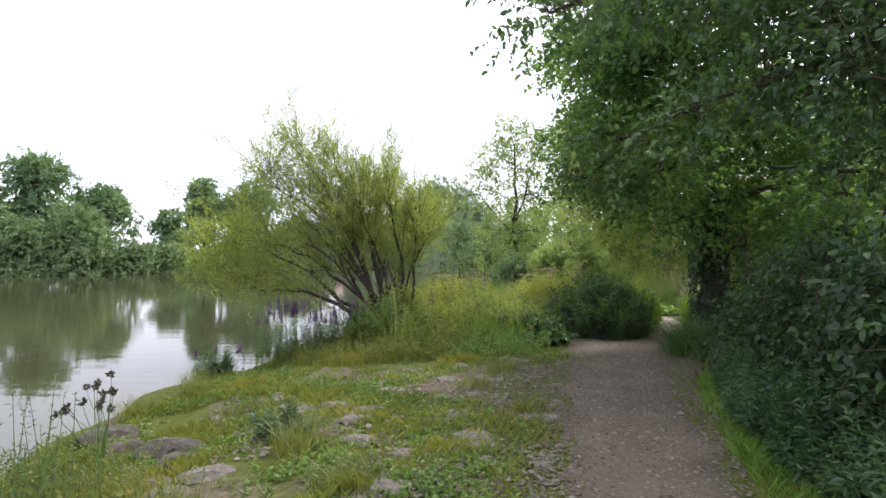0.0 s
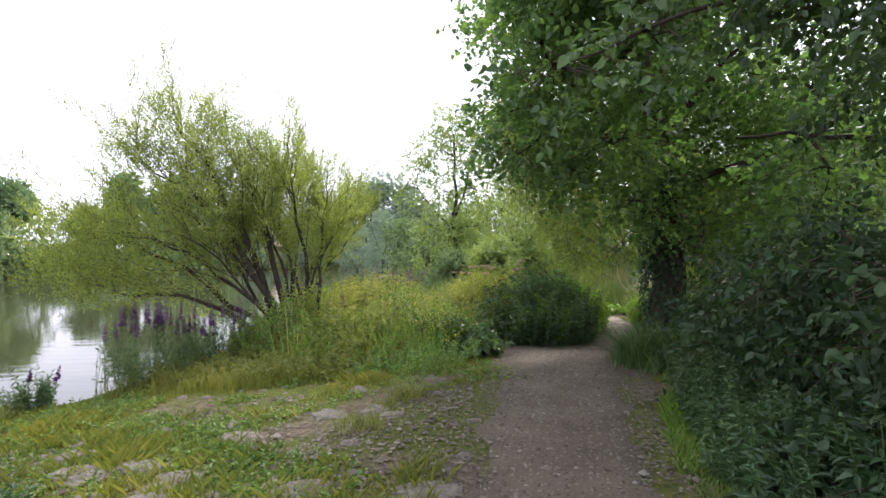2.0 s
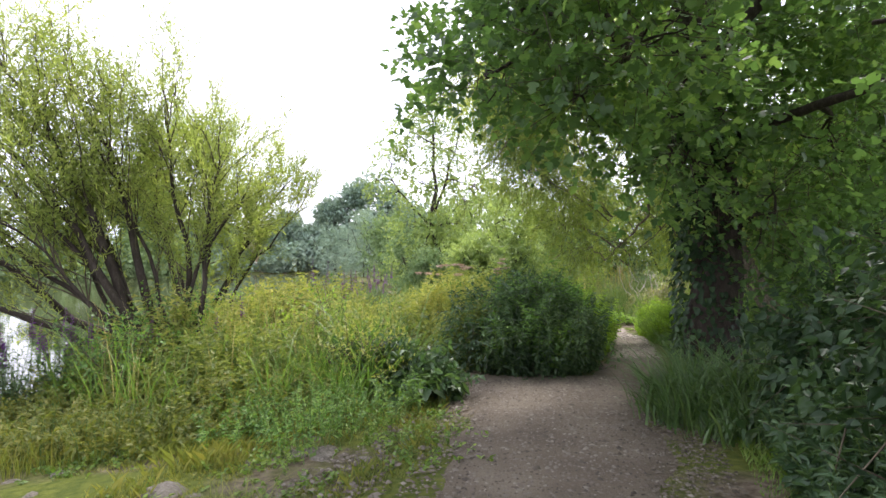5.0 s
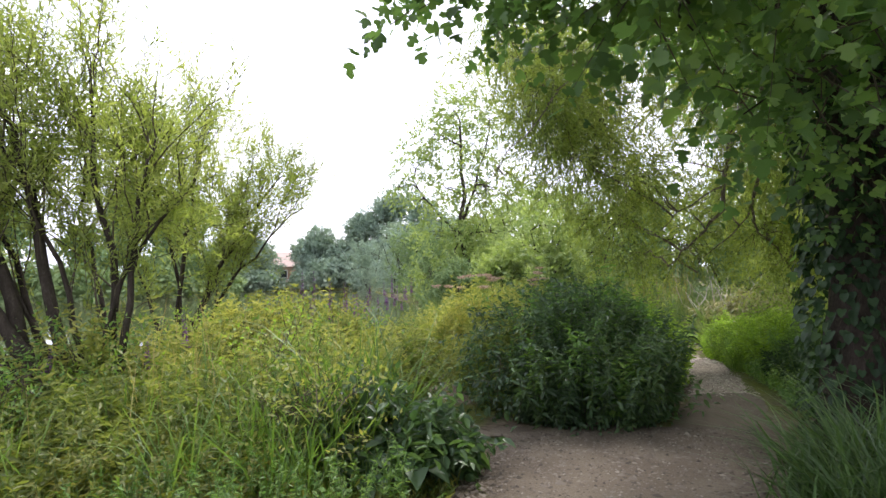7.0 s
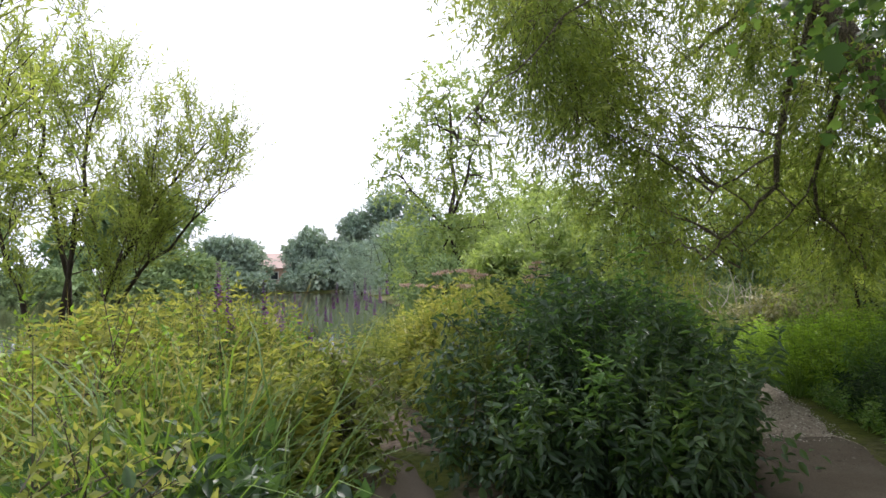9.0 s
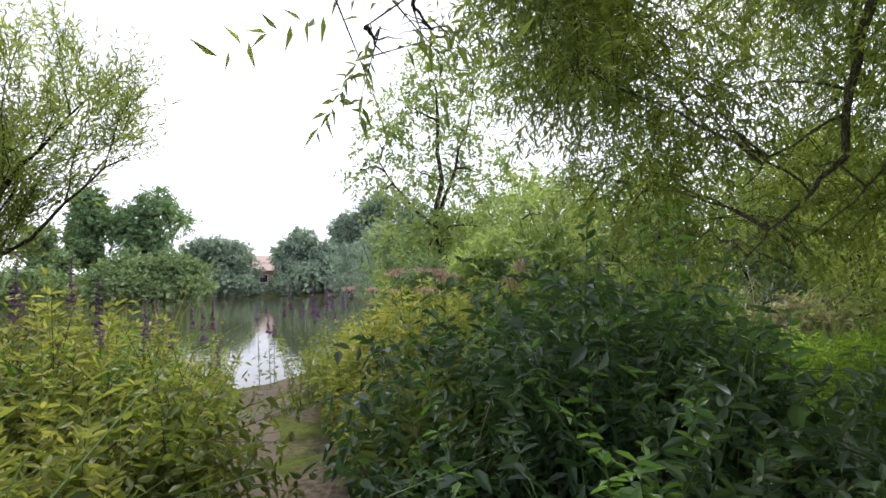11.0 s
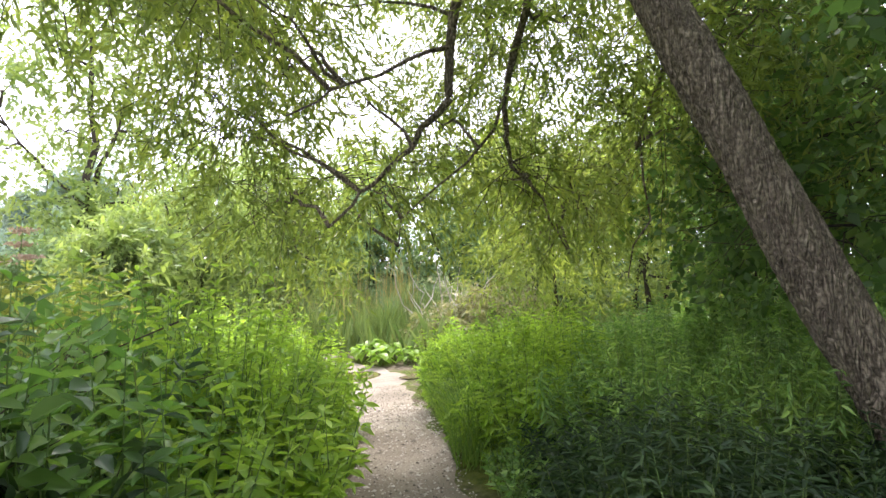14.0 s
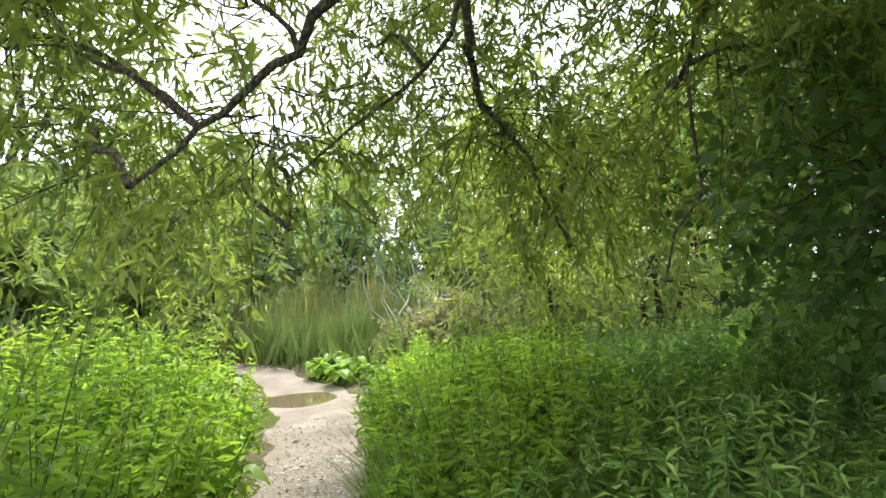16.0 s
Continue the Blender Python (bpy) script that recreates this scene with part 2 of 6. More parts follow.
def water_material(name, tint, scale, strength):
    m, nt, ln, b = nodes_of(name, 0.04, 0.5)
    b.inputs["Base Color"].default_value = (*tint, 1)
    b.inputs["IOR"].default_value = 1.33
    tc, mp = nt.new("ShaderNodeTexCoord"), nt.new("ShaderNodeMapping")
    mp.inputs["Scale"].default_value = (0.45, 2.2, 1)
    ln.new(tc.outputs["Object"], mp.inputs["Vector"])
    n1 = nt.new("ShaderNodeTexNoise")
    n1.inputs["Scale"].default_value, n1.inputs["Detail"].default_value = scale, 3
    ln.new(mp.outputs["Vector"], n1.inputs["Vector"])
    bp = nt.new("ShaderNodeBump")
    bp.inputs["Strength"].default_value, bp.inputs["Distance"].default_value = strength, 0.05
    ln.new(n1.outputs["Fac"], bp.inputs["Height"])
    ln.new(bp.outputs["Normal"], b.inputs["Normal"])
    return m


WATER = water_material("lake_water", (0.05, 0.053, 0.025), 1.3, 0.08)
PUDDLE = water_material("muddy_water", (0.11, 0.085, 0.05), 6.0, 0.03)


# ---- the lie of the land ----
PATH_YZ = ((-40, 0.1), (0, -0.05), (5, -0.2), (8, -0.35), (11.5, -0.55), (14, -0.68), (18, -0.85), (20, -1.08), (22, -1.28), (23.5, -1.31), (26, -1.26), (40, -1.1), (70, -0.6))
LAKE = -0.85
SHORE = ((-60, -14), (-5, -7.5), (3, -5.2), (6, -4.5), (9, -4.75), (10.7, -3.8), (12, -3.5), (14, -3.0), (17, -2.0), (19, -0.4), (21, 0.8), (25, 2.2), (33, 2.5), (45, 1.0), (60, -2), (85, -8))


def curve_at(table, v):
    return np.interp(v, [a for a, _ in table], [b for _, b in table])


def wobble(x, y, s=1.0):
    return np.sin(x * 1.7 * s + 1.3) * np.cos(y * 1.3 * s + 0.4) * 0.5 + np.sin(x * 3.9 * s - y * 2.7 * s) * 0.3 + np.cos(x * 0.6 * s + y * 0.9 * s + 2.0) * 0.4


def ground_z(x, y):
    """Height of the land: it falls along the path and towards the lake, and rises again on the far bank."""
    x, y = np.asarray(x, float), np.asarray(y, float)
    z = curve_at(PATH_YZ, y)
    mid = curve_at(MIDDLE, y)
    shore = curve_at(SHORE, y) + 0.25 * wobble(x * 0.7, y * 1.1)
    z = np.where((x < mid - 3) & (y > 16), np.maximum(z, LAKE + 0.12), z)
    span = np.maximum(mid - 1.2 - shore, 1.5)
    u = np.clip((mid - 1.2 - x) / span, 0, 1)
    z = z + (LAKE + 0.06 - z) * u ** 1.4
    z = np.where(x < shore, LAKE + 0.06 - np.clip((shore - x) * 0.35, 0, 0.8), z)
    z = z + np.clip(x - mid - 1.5, 0, 30) * 0.035
    far = np.hypot(x, y)
    bank = 66 + 3 * np.sin(np.arctan2(x, y) * 9) + 10 * np.clip((x + 30) / 10, 0, 1)
    z = np.where((x < shore) & (far > bank), LAKE + 0.5, z)
    z = z - 0.11 * np.exp(-((x - 8.8) / 0.75) ** 2 - ((y - 23.6) / 0.65) ** 2)
    return z + 0.016 * wobble(x, y, 1.4) * (far < 60)


MIDDLE = ((-40, -6), (0, 0.6), (3.6, 1.25), (7.4, 2.1), (10, 3.0), (12, 3.9), (13, 5.0), (14.5, 6.0), (16, 6.7), (18, 7.5), (20.2, 8.1), (23.5, 8.8), (40, 13))
LEFT_EDGE = ((-20, -3), (0, -0.5), (3.6, 0.35), (6, 0.95), (8, 1.6), (10, 2.15), (12, 2.6), (13.4, 2.9))


# ---- builders ----
def arrays_mesh(name, verts, faces):
    """A mesh from arrays: verts (n, 3), faces (m, k)."""
    verts, faces = np.asarray(verts, np.float32), np.asarray(faces, np.int32)
    me = bpy.data.meshes.new(name)
    me.vertices.add(len(verts))
    me.vertices.foreach_set("co", verts.ravel())
    k = faces.shape[1]
    me.loops.add(faces.size)
    me.loops.foreach_set("vertex_index", faces.ravel())
    me.polygons.add(len(faces))
    me.polygons.foreach_set("loop_start", np.arange(0, faces.size, k, dtype=np.int32))
    me.update(calc_edges=True)
    return me


def part(name, me, material, parent=None, label="", smooth=False):
    ob = new(name, me)
    me.materials.append(material)
    if smooth:
        me.polygons.foreach_set("use_smooth", np.ones(len(me.polygons), bool))
    ob.parent = parent
    if label:
        ob["label"] = label
    return ob


def unit(v):
    return v / np.maximum(np.linalg.norm(v, axis=-1, keepdims=True), 1e-9)


LANCE = (np.array([(0, 0, 0), (0.35, 0.5, 0.06), (1, 0, -0.12), (0.35, -0.5, 0.06)]), np.array([(0, 1, 2), (0, 2, 3)]))
OVATE = (np.array([(0, 0, 0), (0.25, 0.45, 0.08), (0.65, 0.38, 0.04), (1, 0, -0.12), (0.65, -0.38, 0.04), (0.25, -0.45, 0.08)]), np.array([(0, 1, 2), (0, 2, 3), (0, 3, 4), (0, 4, 5)]))
LOBED = (np.array([(0, 0, 0), (0.1, 0.4, 0.03), (0.36, 0.52, 0.05), (0.42, 0.24, 0.03), (0.74, 0.34, 0.0), (1, 0, -0.12), (0.74, -0.34, 0.0), (0.42, -0.24, 0.03), (0.36, -0.52, 0.05), (0.1, -0.4, 0.03)]),
         np.array([(0, 1, 3), (1, 2, 3), (0, 3, 5), (3, 4, 5), (0, 5, 7), (5, 6, 7), (0, 7, 9), (7, 8, 9)]))
HEART = (np.array([(0, 0, 0), (-0.12, 0.3, 0.05), (0.2, 0.5, 0.08), (0.65, 0.36, 0.03), (1, 0, -0.15), (0.65, -0.36, 0.03), (0.2, -0.5, 0.08), (-0.12, -0.3, 0.05)]),
         np.array([(0, 1, 2), (0, 2, 3), (0, 3, 4), (0, 4, 5), (0, 5, 6), (0, 6, 7)]))


DROOP = (np.array([(0, 0, 0), (0.18, 0.34, 0.05), (0.46, 0.5, 0.05), (0.78, 0.27, -0.07), (1, 0, -0.26), (0.78, -0.27, -0.07), (0.46, -0.5, 0.05), (0.18, -0.34, 0.05)]),
         np.array([(0, 1, 2), (0, 2, 3), (0, 3, 4), (0, 4, 5), (0, 5, 6), (0, 6, 7)]))
NARROW = (np.array([(0, 0, 0), (0.4, 0.5, 0.05), (1, 0, -0.34), (0.4, -0.5, 0.05)]), np.array([(0, 1, 2), (0, 2, 3)]))


def leaves_mesh(name, shape, at, along, up, length, width):
    """Leaves of one shape: base point, direction, facing, length and width for each."""
    tv, tf = shape
    along = unit(along)
    across = unit(np.cross(up, along))
    norm = np.cross(along, across)
    L, W = length[:, None, None], width[:, None, None]
    v = at[:, None] + along[:, None] * tv[None, :, :1] * L + across[:, None] * tv[None, :, 1:2] * W + norm[:, None] * tv[None, :, 2:] * L
    f = tf[None] + (np.arange(len(at)) * len(tv))[:, None, None]
    return arrays_mesh(name, v.reshape(-1, 3), f.reshape(-1, 3))


def tubes_mesh(name, lines, sides=6):
    """Tapered round limbs: each line is (points (n, 3), radii (n))."""
    vs, fs, base = [], [], 0
    for pts, rad in lines:
        pts, rad = np.asarray(pts, float), np.asarray(rad, float)
        n = len(pts)
        tang = unit(np.gradient(pts, axis=0))
        ref = np.eye(3)[np.argmin(np.abs(tang).max(0))]
        a = unit(np.cross(tang, ref))
        b = np.cross(tang, a)
        th = np.linspace(0, 2 * np.pi, sides, endpoint=False)
        ring = a[:, None] * np.cos(th)[None, :, None] + b[:, None] * np.sin(th)[None, :, None]
        vs.append((pts[:, None] + ring * rad[:, None, None]).reshape(-1, 3))
        i, j = np.meshgrid(np.arange(n - 1), np.arange(sides), indexing="ij")
        k = (j + 1) % sides
        fs.append(base + np.stack([i * sides + j, i * sides + k, (i + 1) * sides + k, (i + 1) * sides + j], -1).reshape(-1, 4))
        base += n * sides
    return arrays_mesh(name, np.concatenate(vs), np.concatenate(fs))


def limb(rng, a, b, r0, r1, n=8, bend=0.12, sag=0.0):
    """A crooked tapering limb from a to b."""
    a, b = np.asarray(a, float), np.asarray(b, float)
    s = np.linspace(0, 1, n)
    size = np.linalg.norm(b - a)
    off = np.cumsum(rng.normal(0, bend * size / n, (n, 3)), axis=0)
    off -= off[0] + s[:, None] * (off[-1] - off[0]) * 0.8
    pts = a + (b - a) * s[:, None] + off
    pts[:, 2] += sag * size * np.sin(np.pi * s)
    return pts, r0 + (r1 - r0) * s ** 0.8


def in_lobes(rng, lobes, n, shell=0.55):
    """n points inside ellipsoids (x, y, z, rx, ry, rz), denser towards their outsides; also the outward ways."""
    L = np.array(lobes, float)
    vol = (L[:, 3] * L[:, 4] * L[:, 5]) ** 0.75
    pick = rng.choice(len(L), n, p=vol / vol.sum())
    way = unit(rng.normal(size=(n, 3)))
    r = rng.uniform(shell ** 2, 1.0, n) ** 0.5 * rng.normal(1.0, 0.1, n)
    return L[pick, :3] + way * L[pick, 3:] * r[:, None], unit(way * L[pick, 3:]), pick


def sprays(rng, starts, ways, per, twig, droop, leaf_len, leaf_wid, flat=0.6, spread=0.9):
    """Leafy twigs: per leaves along each; returns leaf arrays and the twig lines."""
    n = len(starts)
    ways = unit(ways + rng.normal(0, 0.45, (n, 3)) + np.array((0, 0, droop)))
    size = twig * rng.uniform(0.6, 1.3, n)
    s = (np.arange(per) + rng.uniform(0, 1, (n, per))) / per
    at = starts[:, None] + ways[:, None] * (s * size[:, None])[..., None]
    at[..., 2] += droop * 0.35 * size[:, None] * s ** 2
    side = unit(np.cross(ways, rng.normal(size=(n, 3))))
    sign = np.where(np.arange(per) % 2 == 0, 1.0, -1.0)[None, :, None]
    along = ways[:, None] * 0.6 + side[:, None] * sign * spread + rng.normal(0, 0.35, (n, per, 3)) + np.array((0, 0, droop * 0.8))
    up = np.array((0, 0, flat)) + rng.normal(0, 0.55, (n, per, 3))
    k = n * per
    ln = leaf_len * rng.uniform(0.6, 1.25, k)
    return at.reshape(k, 3), along.reshape(k, 3), up.reshape(k, 3), ln, ln * leaf_wid / leaf_len * rng.uniform(0.8, 1.2, k), ways, size


def woody(name, label, category, seed, base, stems, lobes, count, per, twig, droop, leaf, leaf_mat, bark=DARK_BARK, shape=OVATE,
          trunk_r=0.1, limbs=True, limb_r=0.04, twigs=0.15, group="", shell=0.55, sides=7, flat=0.6, sag=0.08, split=99.0, core=0, low_leaf=1.0):
    """A tree or shrub: stems (lines of points with radii), limbs to the foliage lobes, thin twigs, and a crown of leaves."""
    rng = np.random.default_rng(seed)
    root = new(name)
    root.location = base
    tagged(root, label, category, group)
    b = np.array(base, float)
    lines = [(np.asarray(p, float) - b, r) for p, r in stems]
    for i, line in enumerate(lines):
        part("trunk" if i == 0 else "stem", tubes_mesh("stem", [line], sides if i == 0 else min(sides, 9)), bark, root, smooth=True)
    starts, ways, pick = in_lobes(rng, lobes, count, shell)
    at, along, up, ln, wd, tw, size = sprays(rng, starts, ways, per, twig, droop, leaf[0], leaf[1], flat)
    if limbs and lines:
        forks = np.concatenate([p[len(p) // 3:] for p, _ in lines])
        for lobe in lobes:
            arms = []
            c = np.array(lobe[:3]) - b
            near = forks[np.argmin(np.linalg.norm(forks - c, axis=1) + 0.6 * np.maximum(forks[:, 2] - c[2], 0))]
            arms.append(limb(rng, near, c, limb_r, limb_r * 0.35, 8, 0.3, sag))
            for _ in range(4):
                e = c + unit(rng.normal(size=3)) * np.array(lobe[3:]) * 0.8
                arms.append(limb(rng, arms[0][0][4] if rng.random() < 0.3 else arms[0][0][-1], e, limb_r * 0.35, limb_r * 0.1, 6, 0.35, sag))
            part("limb", tubes_mesh("limb", arms, 5), bark, root, smooth=True)
    if twigs:
        idx = rng.choice(count, max(int(count * twigs), 1), replace=False)
        tl = [(np.stack([starts[i] - tw[i] * size[i] * 0.6, starts[i], starts[i] + tw[i] * size[i] * 0.9]) - b, np.array((0.006, 0.004, 0.0015)) * max(1.0, leaf[0] * 6)) for i in idx]
        tagged(part("twig_growth", tubes_mesh("twig_growth", tl, 3), TWIG, root), kind="stuff")
    if core:
        cs, cw, _ = in_lobes(rng, [(x, y, z, rx * 0.75, ry * 0.75, rz * 0.75) for x, y, z, rx, ry, rz in lobes], core, 0.1)
        cat, cal, cup, cln, cwd, _, _ = sprays(rng, cs, cw, 6, twig, droop, leaf[0] * 2.2, leaf[1] * 2.4, flat)
        part("inner_crown", leaves_mesh("inner_crown", OVATE, cat - b, cal, cup, cln, cwd), leaf_mat, root)
    high = at[:, 2] > split
    ln, wd = np.where(high, ln, ln * low_leaf), np.where(high, wd, wd * low_leaf)
    if (~high).any():
        part("crown", leaves_mesh("crown", shape, (at - b)[~high], along[~high], up[~high], ln[~high], wd[~high]), leaf_mat, root)
    if high.any():
        part("upper_crown", leaves_mesh("upper_crown", OVATE, (at - b)[high], along[high], up[high], ln[high], wd[high]), leaf_mat, root)
    return root


def blades_mesh(name, rng, at, height, width, lean=0.35, fine=True):
    """Grass blades that curve over; at (n, 3)."""
    n = len(at)
    h = height * rng.uniform(0.5, 1.2, n) * np.clip(0.95 + 0.55 * wobble(at[:, 0], at[:, 1], 1.9), 0.4, 1.5)
    th = rng.uniform(0, 2 * np.pi, n)
    out = np.stack([np.cos(th), np.sin(th), np.zeros(n)], -1) * (lean * rng.uniform(0.2, 1.4, n) * h)[:, None]
    ph = th + np.pi / 2 + rng.normal(0, 0.5, n)
    side = np.stack([np.cos(ph), np.sin(ph), np.zeros(n)], -1) * (width * rng.uniform(0.6, 1.3, n) * 0.5)[:, None]
    up = np.zeros((n, 3))
    up[:, 2] = h
    if not fine:
        v = np.stack([at - side, at + side, at + out * 0.35 + up * 0.6 + side * 0.8, at + out + up], 1)
        f = np.array([(0, 1, 2), (0, 2, 3)])[None] + (np.arange(n) * 4)[:, None, None]
        return arrays_mesh(name, v.reshape(-1, 3), f.reshape(-1, 3))
    v = np.stack([at - side, at + side, at + out * 0.25 + up * 0.5 - side * 0.8, at + out * 0.25 + up * 0.5 + side * 0.8,
                  at + out * 0.65 + up * 0.85 - side * 0.45, at + out * 0.65 + up * 0.85 + side * 0.45, at + out * 1.15 + up], 1)
    f = np.array([(0, 1, 3), (0, 3, 2), (2, 3, 5), (2, 5, 4), (4, 5, 6)])[None] + (np.arange(n) * 7)[:, None, None]
    return arrays_mesh(name, v.reshape(-1, 3), f.reshape(-1, 3))


def on_ground(xy, lift=-0.02):
    return np.stack([xy[:, 0], xy[:, 1], ground_z(xy[:, 0], xy[:, 1]) + lift], -1)


def in_polygon(rng, corners, n, keep=None):
    """n points in a polygon of the plan."""
    c = np.array(corners, float)
    out = np.zeros((0, 2))
    while len(out) < n:
        p = rng.uniform(c.min(0), c.max(0), (n * 3, 2))
        inside = np.zeros(len(p), bool)
        j = len(c) - 1
        for i in range(len(c)):
            cross = (c[i, 1] > p[:, 1]) != (c[j, 1] > p[:, 1])
            with np.errstate(divide="ignore", invalid="ignore"):
                xs = (c[j, 0] - c[i, 0]) * (p[:, 1] - c[i, 1]) / (c[j, 1] - c[i, 1]) + c[i, 0]
            inside ^= cross & (p[:, 0] < xs)
            j = i
        p = p[inside]
        if keep is not None:
            p = p[keep(p[:, 0], p[:, 1])]
        out = np.concatenate([out, p])
    return out[:n]


def herbs(name, label, category, seed, at, height, per, leaf, leaf_mat, shape=LANCE, lean=0.2, stem_mat=STEM, root=None, up_bias=0.12, kind="stuff"):
    """A stand of leafy stems on the ground."""
    rng = np.random.default_rng(seed)
    n = len(at)
    h = height * rng.uniform(0.55, 1.2, n) * np.clip(0.95 + 0.4 * wobble(at[:, 0], at[:, 1], 1.6), 0.5, 1.4)
    tip = at + np.stack([rng.normal(0, lean, n) * h, rng.normal(0, lean, n) * h, h], -1)
    s = rng.uniform(0.12, 1.0, (n, per)) ** 0.7
    pos = at[:, None] + (tip - at)[:, None] * s[..., None]
    th = rng.uniform(0, 2 * np.pi, (n, per))
    along = np.stack([np.cos(th), np.sin(th), up_bias + rng.normal(0, 0.55, (n, per))], -1)
    k = n * per
    upv = np.array((0, 0, 1.0)) + rng.normal(0, 0.6, (k, 3))
    ln = leaf[0] * rng.uniform(0.5, 1.25, k) * (1.15 - 0.5 * s.ravel())
    root = root or tagged(new(name), label, category, kind=kind)
    part("stalk_growth", tubes_mesh("stalk_growth", [(np.stack([at[i], (at[i] + tip[i]) / 2 + rng.normal(0, 0.02, 3), tip[i]]), np.array((0.005, 0.004, 0.002))) for i in range(n)], 3), stem_mat, root)
    part("foliage", leaves_mesh("foliage", shape, pos.reshape(k, 3), along.reshape(k, 3), upv, ln, ln * leaf[1] / leaf[0]), leaf_mat, root)
    return root


def stand(name, label, category, seed, corners, n, height, nodes, leaf, leaf_mat, shape=DROOP, whorl=2, lean=0.12, low=0.15, pitch=-0.15, edge=0.0, splay=0.0, kind="stuff", root=None, patchy=0.35, keep=None):
    """Leafy stems with pairs of drooping leaves; the stand is lower and leans outwards towards its rim."""
    rng = np.random.default_rng(seed)
    c = np.array(corners, float)
    xy = in_polygon(rng, corners, n, keep)
    a, b = c, np.roll(c, -1, 0)
    rim, out = np.full(n, 9.0), np.zeros((n, 2))
    for p, q in zip(a, b):
        u = np.clip(((xy - p) @ (q - p)) / max((q - p) @ (q - p), 1e-6), 0, 1)
        foot = p + u[:, None] * (q - p)
        d = np.linalg.norm(xy - foot, axis=1)
        near = d < rim
        rim = np.where(near, d, rim)
        out[near] = unit(foot - xy)[near]
    inner = np.clip(rim / edge, 0, 1) if edge else np.ones(n)
    at = on_ground(xy)
    h = height * rng.uniform(0.62, 1.06, n) * (0.42 + 0.58 * inner ** 0.7) * np.clip(1 + patchy * wobble(xy[:, 0], xy[:, 1], 1.6), 0.55, 1.2)
    side = rng.normal(0, lean, (n, 2)) + out * ((1 - inner) * splay)[:, None]
    tip = at + np.concatenate([side * h[:, None], h[:, None]], 1)
    bow = rng.normal(0, 0.06, (n, 3)) * h[:, None]
    s = np.clip(np.linspace(low, 0.99, nodes)[None] + rng.normal(0, 0.25 / nodes, (n, nodes)), 0.05, 1)
    pos = at[:, None] + (tip - at)[:, None] * s[..., None] + bow[:, None] * (4 * s * (1 - s))[..., None]
    th = rng.uniform(0, 6.28, (n, 1)) + np.arange(nodes)[None] * 1.57 + rng.normal(0, 0.3, (n, nodes))
    th = th[..., None] + np.arange(whorl) * (2 * np.pi / whorl) + rng.normal(0, 0.25, (n, nodes, whorl))
    rise = pitch + 0.9 * s[..., None] ** 5 + rng.normal(0, 0.45, th.shape)
    along = np.stack([np.cos(th), np.sin(th), rise], -1).reshape(-1, 3)
    k = n * nodes * whorl
    big = (leaf[0] * (0.45 + 0.75 * np.sin(np.pi * np.clip(0.25 + 0.68 * s, 0, 1)))[..., None] * rng.uniform(0.7, 1.2, th.shape)).ravel()
    big = big * np.repeat(rng.uniform(0.75, 1.2, n), nodes * whorl)
    up = np.array((0, 0, 1.0)) + rng.normal(0, 0.55, (k, 3))
    root = root or tagged(new(name), label, category, kind=kind)
    o = np.array(root.location)
    sl = [(np.stack([at[i], (at[i] + tip[i]) / 2 + bow[i], tip[i]]) - o, np.array((0.0055, 0.0045, 0.002))) for i in range(n)]
    stems = part("stalk_growth", tubes_mesh("stalk_growth", sl, 3), STEM, root)
    if kind != "stuff":
        tagged(stems, kind="stuff")
    part("foliage", leaves_mesh("foliage", shape, np.repeat(pos.reshape(-1, 3), whorl, 0) - o, along, up, big, big * leaf[1] / leaf[0]), leaf_mat, root)
    return root


# ---- setting: ground, path, water ----
def spaced(lo, near0, near1, hi, step, n_far):
    a = near0 - np.geomspace(0.5, near0 - lo, n_far)[::-1]
    b = near1 + np.geomspace(0.5, hi - near1, n_far)
    return np.concatenate([a, np.arange(near0, near1, step), b])


def sheet(name, xs, ys, height):
    X, Y = np.meshgrid(xs, ys)
    v = np.stack([X, Y, height(X, Y)], -1).reshape(-1, 3)
    i, j = np.meshgrid(np.arange(len(ys) - 1), np.arange(len(xs) - 1), indexing="ij")
    n = len(xs)
    f = np.stack([i * n + j, i * n + j + 1, (i + 1) * n + j + 1, (i + 1) * n + j], -1).reshape(-1, 4)
    return arrays_mesh(name, v, f)


ground = part("ground", sheet("ground", spaced(-1500, -14, 24, 1500, 0.3, 26), spaced(-1500, -6, 46, 1500, 0.3, 26), ground_z), GROUND, smooth=True)
tagged(ground, "worn turf and stony soil sloping to the lake", "ground", kind="structure")


def ribbon(name, rows, lift, across=14):
    """A path along rows of (y, left, right), laid on the ground with ragged edges."""
    ys = np.arange(rows[0][0], rows[-1][0], 0.15)
    l = np.interp(ys, [r[0] for r in rows], [r[1] for r in rows]) + 0.12 * wobble(ys * 0, ys, 3.0)
    r = np.interp(ys, [r[0] for r in rows], [r[2] for r in rows]) + 0.12 * wobble(ys * 0 + 5, ys, 3.0)
    s = np.linspace(0, 1, across)
    X = l[:, None] + (r - l)[:, None] * s
    Y = np.repeat(ys[:, None], across, 1)
    Z = ground_z(X, Y) + lift - 0.03 * (np.abs(s - 0.5) * 2) ** 8
    v = np.stack([X, Y, Z], -1).reshape(-1, 3)
    i, j = np.meshgrid(np.arange(len(ys) - 1), np.arange(across - 1), indexing="ij")
    f = np.stack([i * across + j, i * across + j + 1, (i + 1) * across + j + 1, (i + 1) * across + j], -1).reshape(-1, 4)
    return arrays_mesh(name, v, f)


